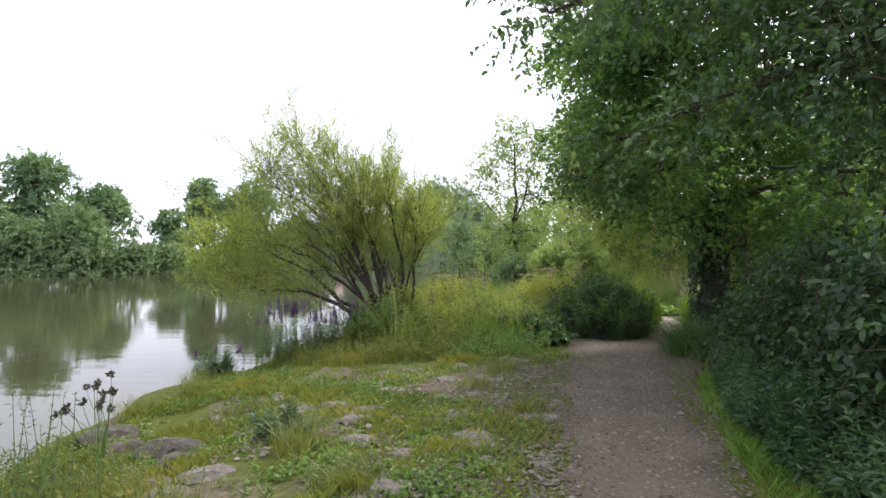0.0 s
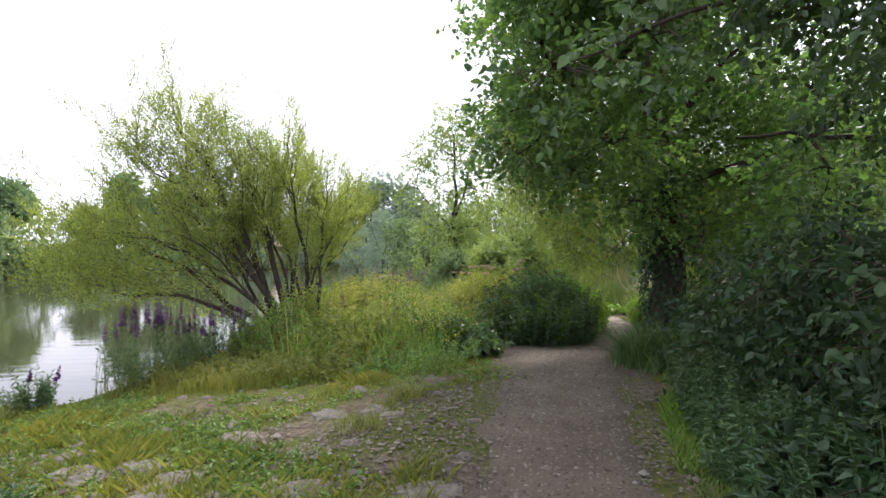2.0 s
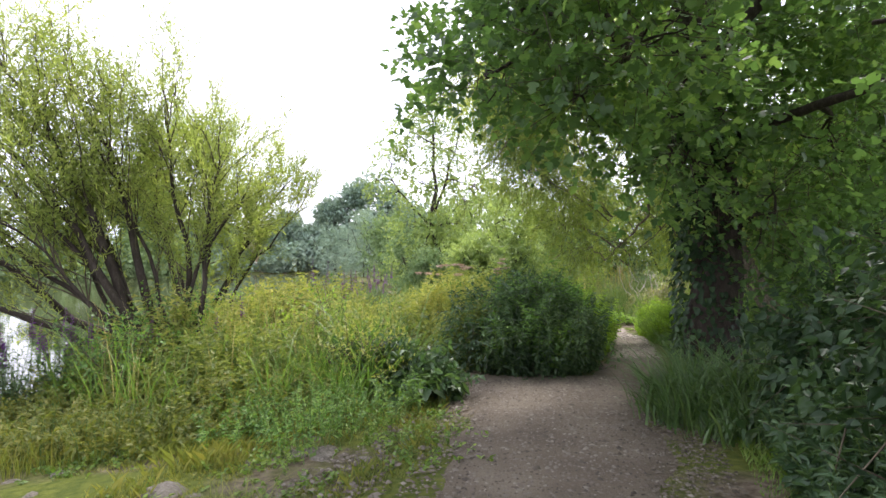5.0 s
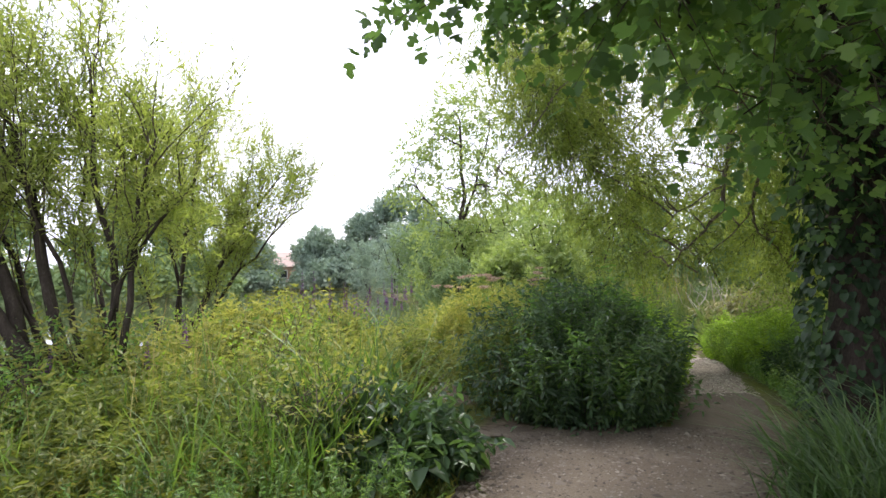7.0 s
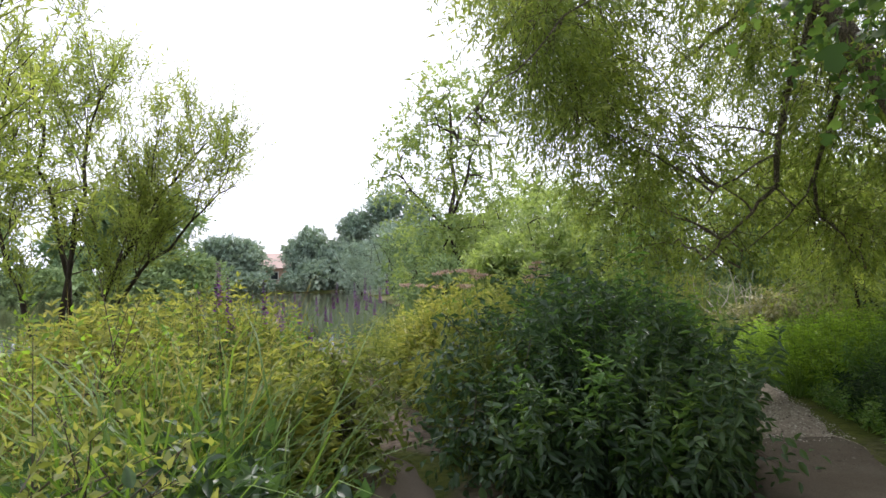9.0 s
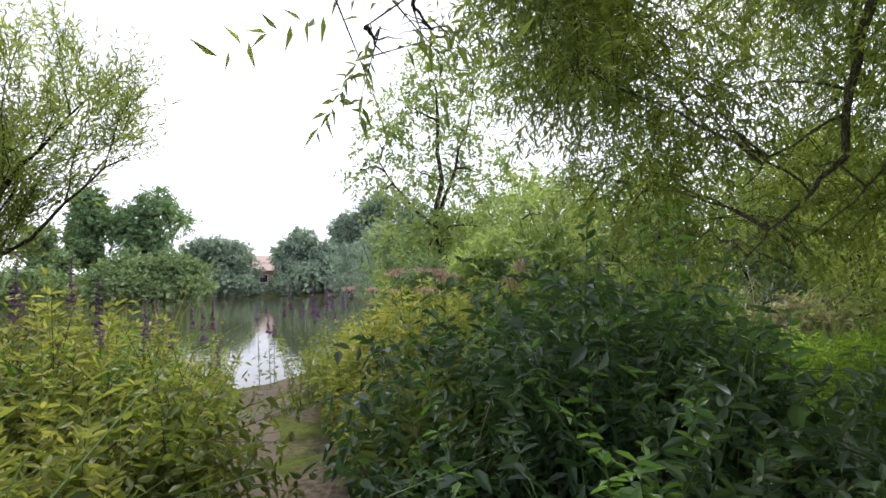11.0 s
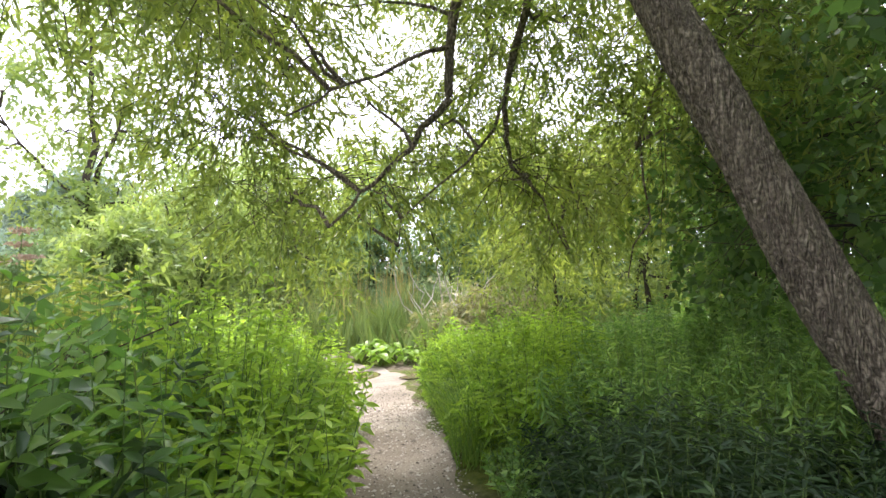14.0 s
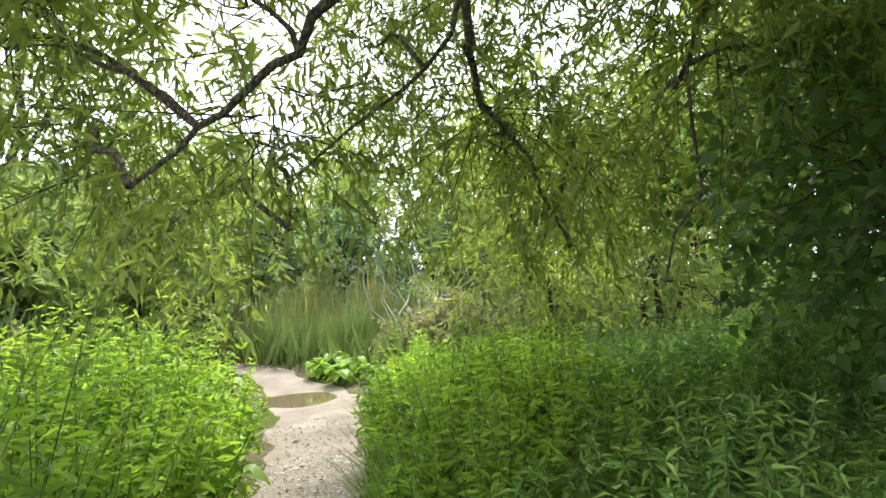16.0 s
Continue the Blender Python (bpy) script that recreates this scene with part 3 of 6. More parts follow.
path = part("path", ribbon("path", [(-20, -3, -0.8), (0, -0.1, 1.6), (3.6, 0.75, 2.1), (6, 1.3, 2.65), (8, 1.8, 3.35), (10, 2.3, 4.2), (11.6, 2.65, 4.9), (12.4, 2.75, 5.3), (13.0, 2.8, 5.35), (13.35, 2.9, 5.0), (13.7, 3.0, 4.2)], 0.02), PATH, smooth=True)
tagged(path, "brown gritty gravel footpath trodden smooth", "path", kind="structure")
path_bend = part("path_bend", ribbon("path_bend", [(11.7, 4.0, 5.3), (12.6, 4.3, 5.75), (13.2, 4.7, 6.0), (14.0, 5.15, 6.3), (15.0, 5.8, 6.75)], 0.014), PATH, smooth=True)
tagged(path_bend, "brown trodden earth where the path bends", "path", kind="structure")
mud_path = part("mud_path", ribbon("mud_path", [(14.2, 5.3, 6.4), (15.2, 5.9, 6.9), (16.5, 6.45, 7.4), (18, 7.0, 8.0), (20, 7.6, 8.7), (22, 8.0, 9.4), (23, 8.2, 10.0), (25, 8.4, 9.4), (27, 8.0, 8.9)], 0.008), MUD, smooth=True)
tagged(mud_path, "pale dry mud footpath strewn with dead leaves", "path", kind="structure")
side_path = part("side_path", ribbon("side_path", [(13.2, 2.6, 3.2), (14.2, 2.2, 2.75), (16, 1.75, 2.3), (18, 1.2, 1.75), (20.3, 0.6, 1.3)], 0.02, 6), PATH, smooth=True)
tagged(side_path, "narrow trodden track down to the water", "path", kind="structure")

sy = np.concatenate([np.linspace(-90, 0, 12), np.linspace(1, 60, 60), np.linspace(65, 120, 8)])
sx = curve_at(SHORE, sy) + 0.7
lv = np.concatenate([np.stack([np.full_like(sy, -160), sy, np.full_like(sy, LAKE)], -1), np.stack([sx, sy, np.full_like(sy, LAKE)], -1)])
k = len(sy)
lake = part("lake_water", arrays_mesh("lake_water", lv, [(i, k + i, k + i + 1, i + 1) for i in range(k - 1)]), WATER)
tagged(lake, "calm grey-green lake mirroring sky and trees", "lake", kind="structure")


def puddle(cx, cy, rx, ry, lift):
    th = np.linspace(0, 2 * np.pi, 28, endpoint=False)
    r = 1 + 0.18 * np.sin(3 * th + cx) + 0.1 * np.sin(5 * th)
    z = float(ground_z(cx, cy)) + lift
    v = np.concatenate([[(cx, cy, z)], np.stack([cx + rx * r * np.cos(th), cy + ry * r * np.sin(th), np.full(28, z)], -1)])
    ob = part("puddle_water", arrays_mesh("puddle_water", v, [(0, 1 + i, 1 + (i + 1) % 28) for i in range(28)]), PUDDLE)
    return tagged(ob, "shallow muddy puddle lying across the path", "puddle", kind="structure")


puddle(8.8, 23.6, 1.0, 0.85, 0.06)
puddle(9.9, 22.5, 0.45, 0.22, 0.03)


# ---- stones ----
def stone_mesh(seed, flat):
    rng = np.random.default_rng(seed)
    bm = bmesh.new()
    bmesh.ops.create_icosphere(bm, subdivisions=2, radius=1.0)
    for v in bm.verts:
        d = noise.noise(v.co * 1.3 + Vector((seed, 0, 0))) * 0.35 + noise.noise(v.co * 3.1 + Vector((0, seed, 0))) * 0.14
        v.co *= 1 + d
        v.co.z *= flat
    me = bpy.data.meshes.new("stone")
    bm.to_mesh(me)
    bm.free()
    me.materials.append(STONE)
    return me


DARK_STONE = rough_material("wet_dark_stone", [(0.3, (0.035, 0.03, 0.023)), (0.5, (0.08, 0.069, 0.054)), (0.7, (0.17, 0.15, 0.12))], 4, 35, 0.8)
STONES = [stone_mesh(i, f) for i, f in enumerate((0.4, 0.28, 0.6, 0.35, 0.5))]

BOULDERS = [me.copy() for me in STONES]
for me in BOULDERS:
    me.materials[0] = DARK_STONE


def stone(x, y, size, variant, turn, label, tilt=0.0, sink=0.12):
    ob = new("stone", BOULDERS[variant] if label.count("boulder") or label.startswith("dark") else STONES[variant])
    ob.matrix_world = pose(x, y, float(ground_z(x, y)) + size * sink, tilt, 0, turn) @ Matrix.Diagonal((size * 1.25, size * 0.85, size, 1))
    return tagged(ob, label, "stone", "stones on the bank")


stone(-2.75, 5.5, 0.27, 2, 12, "large flat grey boulder lying on the lake bank", -6)
stone(-2.45, 5.05, 0.17, 2, 50, "rounded brown stone beside a boulder on the bank")
stone(-3.35, 5.75, 0.2, 2, 80, "dark rounded stone at the water's edge")
stone(-3.9, 6.5, 0.3, 0, 20, "grey boulder at the water's edge")
stone(-2.14, 7.41, 0.14, 4, 30, "small angular stone on bare soil")
stone(0.96, 5.7, 0.2, 1, 5, "flat pale stone set flush in the gravel edge", 0, 0.0)
stone(0.31, 5.1, 0.15, 1, 70, "flat pale stone set in the trodden grass", 0, 0.0)
stone(0.75, 4.3, 0.1, 1, 20, "small flat pale stone in the turf", 0, 0.0)
stone_rng = np.random.default_rng(11)
slab_rng = np.random.default_rng(12)
for n in range(30):
    sy_ = slab_rng.uniform(3.6, 8.4)
    stone(slab_rng.uniform(-2.3, 0.5) + (sy_ - 5) * 0.12, sy_, slab_rng.uniform(0.1, 0.2), int(slab_rng.choice((1, 1, 3, 0))), slab_rng.uniform(-30, 30), "flat pale stone lying in thin turf", slab_rng.uniform(-5, 5), 0.02)
for n in range(95):
    sy_ = stone_rng.uniform(2.6, 11)
    lo, hi = (-3.4, 0.9) if n < 70 else (-0.3, 1.6)
    sx_ = stone_rng.uniform(lo, hi) + (sy_ - 5) * 0.15
    stone(sx_, sy_, stone_rng.uniform(0.035, 0.13) * (0.6 if n >= 70 else 1), int(stone_rng.integers(0, 5)), stone_rng.uniform(0, 360),
          "weathered grey stone half sunk in thin turf" if n < 70 else "small pale stone at the gravel edge", stone_rng.uniform(-8, 8), 0.0)


def gravel(name, label, seed, xy, size, material):
    """Loose small stones: squashed octahedra."""
    rng = np.random.default_rng(seed)
    n = len(xy)
    t = np.array([(1, 0, 0), (0, 1, 0), (-1, 0, 0), (0, -1, 0), (0, 0, 0.7), (0, 0, -0.5)], float)
    f = np.array([(0, 1, 4), (1, 2, 4), (2, 3, 4), (3, 0, 4)])
    s = size * rng.lognormal(0, 0.45, n)
    th = rng.uniform(0, 6.3, n)
    v = t[None] * (1 + rng.normal(0, 0.22, (n, 6, 3)))
    x = v[..., 0] * np.cos(th)[:, None] - v[..., 1] * np.sin(th)[:, None] * 0.7
    y = v[..., 0] * np.sin(th)[:, None] + v[..., 1] * np.cos(th)[:, None] * 0.7
    P = np.stack([x, y, v[..., 2] * 0.7], -1) * s[:, None, None] + on_ground(xy, 0.02)[:, None]
    ob = part(name, arrays_mesh(name, P.reshape(-1, 3), (f[None] + (np.arange(n) * 6)[:, None, None]).reshape(-1, 3)), material)
    return tagged(ob, label, "gravel", kind="stuff")


rng0 = np.random.default_rng(5)
gravel("gravel", "loose brown and grey gravel on the footpath", 1, in_polygon(rng0, [(0.1, 1.5), (0.5, 3.4), (1.4, 7), (2.3, 11), (3, 13.3), (5.6, 13.2), (4.65, 10), (3.5, 7.6), (2.1, 3.6), (1.8, 1.5)], 26000), 0.011, GRAVEL)
gravel("edge_gravel", "pale gravel scattered through thin turf", 2, in_polygon(rng0, [(-0.8, 2.5), (-0.6, 6), (0.9, 9), (2.2, 11.5), (1.6, 8), (0.7, 3), (0.3, 1.5)], 8000), 0.014, GRAVEL)
gravel("bank_gravel", "pale stones and grit on the bare bank", 3, in_polygon(rng0, [(-3.3, 4.5), (-3, 8), (-0.4, 9.5), (0.2, 7), (-1, 5)], 2500), 0.018, GRAVEL)
gravel("path_litter", "dead leaf fragments and grit on the mud path", 4, in_polygon(rng0, [(5.7, 14.8), (6.4, 16.5), (7.6, 20), (8.7, 20), (7.4, 16.5), (6.7, 14.8)], 2600), 0.008, PALE_TWIG)
gravel("path_pebbles", "small dark pebbles trodden into the mud path", 6, in_polygon(rng0, [(5.3, 14), (6.4, 16.5), (7.6, 20), (8.0, 22), (9.2, 22), (8.7, 20), (7.4, 16.5), (6.4, 14)], 3500), 0.008, GRAVEL)


# ---- grass ----
def turf_keep(x, y):
    return (x < curve_at(LEFT_EDGE, y) + 0.55 * wobble(x, y, 1.0) + 0.25) & (wobble(x * 1.4, y * 1.2, 0.8) + 0.35 * wobble(x, y, 3.1) > -0.12)


def grass(name, label, seed, corners, n, h, w, mat, keep=None, lean=0.35, fine=True):
    rng = np.random.default_rng(seed)
    xy = in_polygon(rng, corners, n, keep)
    return tagged(part(name, blades_mesh(name, rng, on_ground(xy), h, w, lean, fine), mat), label, "grass", kind="stuff")


def tufted(rng, corners, tufts, per, spread, keep=None):
    c = in_polygon(rng, corners, tufts, keep)
    return (c[:, None] + rng.normal(0, spread, (tufts, per, 2))).reshape(-1, 2)


BANK = [(-4.6, 2.0), (-4.4, 6), (-3.9, 10), (-2.8, 12.5), (1.5, 13), (2.6, 12.6), (2.2, 10), (1.2, 6.5), (0.6, 3.5), (0.2, 1.6)]
grass("turf_grass", "thin short turf on the lake bank", 21, BANK, 42000, 0.055, 0.006, GRASS, turf_keep, 0.6, False)
rng1 = np.random.default_rng(22)
tuft_xy = tufted(rng1, BANK, 330, 60, 0.11, turf_keep)
tagged(part("turf_tufts", blades_mesh("turf_tufts", rng1, on_ground(tuft_xy), 0.12, 0.007, 0.7, False), GRASS), "green grass tufts on the worn bank", "grass", kind="stuff")
rng1 = np.random.default_rng(23)
cover = in_polygon(rng1, BANK, 2000, turf_keep)
mats = tufted(rng1, BANK, 260, 26, 0.17, turf_keep)
herbs("clover_mats", "bright green mats of clover and silverweed in the turf", "herbs", 29, on_ground(mats), 0.09, 6, (0.055, 0.034), MAT, OVATE, 0.6)
herbs("low_herbs", "low clover and plantain in the turf", "herbs", 24, on_ground(cover), 0.06, 6, (0.04, 0.022), GRASS, LANCE, 0.5)
VERGE = [(1.6, 2.0), (2.15, 3.6), (2.85, 6), (3.75, 8), (4.8, 10), (5.6, 10.2), (4.7, 8), (3.6, 5), (3.0, 2.0)]
grass("verge_grass", "long green grass along the path's shaded verge", 25, VERGE, 12000, 0.12, 0.009, LONG_GRASS, None, 0.6, False)
grass("bank_long_grass", "long mixed grass below the willow", 26, [(-3.6, 10.5), (-2.6, 12.8), (0, 13), (2.5, 12.6), (1.9, 11), (0.2, 10.6), (-1.5, 9.9)], 7000, 0.28, 0.008, GRASS, None, 0.6)
grass("far_meadow_grass", "tall pale grass beyond the bushes", 27, [(2.5, 22), (2.8, 34), (9, 36), (8, 27), (6, 21)], 12000, 0.8, 0.02, REED, None, 0.3, False)
grass("lakeside_meadow", "pale rough meadow behind the path", 28, [(8, 27), (9, 36), (30, 34), (30, 20), (13, 20), (10.5, 24)], 14000, 0.7, 0.03, REED, None, 0.4, False)


# ---- trees along the far bank ----
def far_tree(seed, bearing, dist, height, width, mat, kind="tree", label="broad green tree on the far bank", low=0.15, group="far bank trees", n=1500):
    rng = np.random.default_rng(seed)
    x, y = dist * math.sin(radians(bearing)), dist * math.cos(radians(bearing))
    z = float(ground_z(x, y)) - 0.1
    lobes = []
    for q in range(20):
        h = rng.uniform(low, 0.92)
        wide = width * 0.5 * math.sin(math.pi * (0.25 + 0.68 * h)) * rng.uniform(0.25, 0.8)
        a = rng.uniform(0, 6.28)
        r = width * rng.uniform(0.17, 0.27)
        lobes.append((x + wide * math.cos(a), y + wide * math.sin(a) * 0.7, z + h * height, r, r, r * 0.8))
    trunk = [limb(rng, (x, y, z), (x + rng.normal(0, 0.3), y, z + height * 0.75), height * 0.022, height * 0.008, 7, 0.1)]
    size = max(0.26, height * 0.026)
    return woody(kind, label, "tree" if kind == "tree" else "bush", seed, (x, y, z), trunk, lobes, n, 9, size * 2, -0.1, (size, size * 0.6), mat, DARK_BARK, LANCE,
                 limbs=kind == "tree", limb_r=height * 0.006, twigs=0.0, group=group, shell=0.75, core=330)


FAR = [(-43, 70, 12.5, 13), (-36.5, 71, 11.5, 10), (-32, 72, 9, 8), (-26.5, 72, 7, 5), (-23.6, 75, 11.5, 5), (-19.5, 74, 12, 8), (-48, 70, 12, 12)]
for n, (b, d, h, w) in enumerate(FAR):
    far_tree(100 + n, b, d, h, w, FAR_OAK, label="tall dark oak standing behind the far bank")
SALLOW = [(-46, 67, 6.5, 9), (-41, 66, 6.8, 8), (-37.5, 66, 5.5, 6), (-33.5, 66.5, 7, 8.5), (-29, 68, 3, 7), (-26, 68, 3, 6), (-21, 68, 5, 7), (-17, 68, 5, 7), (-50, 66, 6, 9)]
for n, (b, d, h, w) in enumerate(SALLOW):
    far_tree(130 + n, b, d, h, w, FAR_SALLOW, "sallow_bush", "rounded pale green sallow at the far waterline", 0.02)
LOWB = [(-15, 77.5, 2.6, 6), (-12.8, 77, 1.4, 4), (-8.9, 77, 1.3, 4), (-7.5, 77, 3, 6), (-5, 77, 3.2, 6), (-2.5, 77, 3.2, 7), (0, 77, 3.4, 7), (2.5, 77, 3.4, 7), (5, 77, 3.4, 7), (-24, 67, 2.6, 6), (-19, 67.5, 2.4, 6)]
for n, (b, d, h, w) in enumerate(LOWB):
    far_tree(190 + n, b, d, h, w, FAR_HAZE if b > -16 else FAR_SALLOW, "waterside_bush", "low grey-green bush along the far waterline", 0.02, n=700)
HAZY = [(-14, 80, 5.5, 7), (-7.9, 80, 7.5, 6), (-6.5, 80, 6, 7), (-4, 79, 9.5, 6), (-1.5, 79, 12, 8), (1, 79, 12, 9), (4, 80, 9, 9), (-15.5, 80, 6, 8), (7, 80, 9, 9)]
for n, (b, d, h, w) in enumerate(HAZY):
    far_tree(160 + n, b, d, h, w, FAR_HAZE, label="tree across the lake, leaves tinted blue-green for haze", low=0.03)

# ---- middle distance: ash and thickets behind the path ----
ash_rng = np.random.default_rng(41)
ash_base = (4.4, 31.0, float(ground_z(4.4, 31)))
ash_lobes = [(1.4, 30.4, 4.6, 0.6, 0.6, 0.45), (2.2, 30.8, 5.6, 0.8, 0.8, 0.7), (2.9, 31, 6.9, 0.9, 0.9, 0.8), (3.8, 31, 8.0, 1.0, 1.0, 0.9), (2.2, 31, 4.0, 0.6, 0.6, 0.5), (4.6, 31, 6.2, 1.0, 1.0, 0.9),
             (5.3, 31, 7.6, 1.1, 1.0, 0.9), (3.4, 31, 4.6, 0.9, 0.9, 0.8), (5.6, 31.4, 4.6, 1.2, 1.0, 1.0), (3.2, 30.2, 2.6, 1.2, 1.0, 1.0), (5.2, 30.4, 2.6, 1.5, 1.0, 1.3), (4.2, 30, 1.0, 1.4, 1.0, 1.2), (2.6, 30.0, 0.8, 0.9, 0.8, 0.9)]
woody("ash_tree", "open-crowned ash tree with grey limbs", "tree", 42, ash_base, [limb(ash_rng, ash_base, (3.9, 31, 7.2), 0.16, 0.05, 9, 0.2), limb(ash_rng, (4.2, 31, 2.0), (2.0, 30.8, 5.0), 0.07, 0.02, 8, 0.2), limb(ash_rng, (4.1, 31, 3.2), (5.3, 31, 7.2), 0.08, 0.02, 8, 0.2)],
      ash_lobes, 1050, 9, 0.7, -0.15, (0.2, 0.1), ASH, DARK_BARK, LANCE, limb_r=0.05, twigs=0.2, shell=0.2)


def thicket(seed, x, y, h, w, mat, name="thicket_bush", label="dense pale green willow thicket behind the path", n=720, leaf=(0.2, 0.085), group="thickets behind the path"):
    rng = np.random.default_rng(seed)
    z = float(ground_z(x, y)) - 0.05
    lobes = []
    for q in range(13):
        hh = rng.uniform(0.1, 0.9)
        r = w * rng.uniform(0.16, 0.27)
        a, d = rng.uniform(0, 6.28), w * 0.5 * rng.uniform(0.1, 0.75) * math.sin(math.pi * (0.3 + 0.6 * hh))
        lobes.append((x + d * math.cos(a), y + d * math.sin(a), z + hh * h, r, r, r * 0.9))
    stems = [limb(rng, (x + rng.normal(0, 0.2), y + rng.normal(0, 0.2), z), (x + rng.normal(0, w * 0.2), y + rng.normal(0, w * 0.2), z + h * 0.75), 0.06, 0.02, 7, 0.2) for _ in range(4)]
    return woody(name, label, "bush", seed, (x, y, z), stems, lobes, n, 9, 0.5, -0.1, leaf, mat, DARK_BARK, LANCE, limb_r=0.03, twigs=0.1, group=group, shell=0.4, core=90)


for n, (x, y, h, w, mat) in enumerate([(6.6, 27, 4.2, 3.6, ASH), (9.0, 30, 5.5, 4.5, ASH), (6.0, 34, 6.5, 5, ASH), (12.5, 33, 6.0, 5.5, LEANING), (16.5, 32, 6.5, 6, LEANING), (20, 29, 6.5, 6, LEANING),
                                       (5.0, 25.4, 2.6, 2.6, ASH), (23, 25, 7, 6, LEANING), (14, 38, 8, 7, ASH), (20, 36, 8.5, 8, ASH), (9, 39, 7, 7, ASH), (27, 31, 9, 8, ASH), (9.6, 32, 5.5, 5, FAR_OAK), (12.4, 31.4, 5.5, 5, FAR_OAK), (15, 30, 5.5, 5, FAR_OAK), (17.6, 27.5, 5.5, 5, FAR_OAK), (19.5, 24, 6, 5.5, FAR_OAK), (18, 19.5, 6, 5.5, FAR_OAK), (3.2, 42, 4.5, 5, FAR_SALLOW), (1.6, 49, 5, 6, FAR_SALLOW), (6.5, 46, 6.5, 6, ASH), (0, 58, 6, 7, FAR_HAZE), (-3.5, 66, 6, 7, FAR_HAZE), (3.6, 27, 1.9, 2.4, FAR_SALLOW), (14.6, 25.4, 6.8, 4.2, LEANING), (15.8, 22.6, 7.2, 4.4, LEANING), (17.4, 20.4, 7.6, 4.6, LEANING)]):
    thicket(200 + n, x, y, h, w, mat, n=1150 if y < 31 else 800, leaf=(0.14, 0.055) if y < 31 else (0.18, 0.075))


# ---- the willows at the water's edge ----
def willow(seed, base, shoots, per_shoot, label, lobes=(), fill=0):
    """A bushy willow: a fan of slender shoots (tip, radius) from one stool, each leafy along its outer part."""
    rng = np.random.default_rng(seed)
    bx, by = base
    b = np.array((bx, by, float(ground_z(bx, by)) - 0.05))
    root = tagged(new("willow"), label, "tree")
    root.location = b
    starts, ways = [], []
    for tip, r, side in shoots:
        tip = np.array(tip, float)
        foot = np.array((bx + rng.normal(0, 0.16), by + rng.normal(0, 0.16), b[2]))
        main = limb(rng, foot, tip, r, 0.008, 14, 0.14, 0.12)
        part("stem", tubes_mesh("stem", [(main[0] - b, main[1])], 7), DARK_BARK, root, smooth=True)
        size = np.linalg.norm(tip - foot)
        for q in range(side):
            k0 = int(rng.integers(4, 13))
            o = main[0][k0]
            d = unit(unit(tip - foot) * 0.8 + np.array((0, 0, 0.45)) + rng.normal(0, 0.42, 3))
            sub = limb(rng, o, o + d * size * rng.uniform(0.2, 0.42), 0.011, 0.003, 8, 0.15, 0.06)
            part("branch", tubes_mesh("branch", [(sub[0] - b, sub[1])], 4), TWIG, root)
            n = int(per_shoot * rng.uniform(0.6, 1.3))
            s = rng.uniform(1.5, 6.99, n)
            k1 = s.astype(int)
            p = sub[0][k1] + (sub[0][k1 + 1] - sub[0][k1]) * (s - k1)[:, None]
            starts.append(p + rng.normal(0, 0.07, (n, 3)))
            ways.append(np.repeat(d[None], n, 0))
    if lobes:
        p, w, _ = in_lobes(rng, lobes, fill, 0.2)
        starts.append(p)
        ways.append(unit(w + np.array((0, 0, 0.5))))
    starts, ways = np.concatenate(starts), np.concatenate(ways)
    at, along, up, ln, wd, tw, size = sprays(rng, starts, ways, 11, 0.42, 0.2, 0.1, 0.019, 0.4, 0.7)
    tl = [(np.stack([starts[i] - b, starts[i] + tw[i] * size[i] - b]), np.array((0.004, 0.0015))) for i in range(0, len(starts), 2)]
    tagged(part("twig_growth", tubes_mesh("twig_growth", tl, 3), TWIG, root), kind="stuff")
    part("crown", leaves_mesh("crown", LANCE, at - b, along, up, ln, wd), WILLOW, root)
    return root


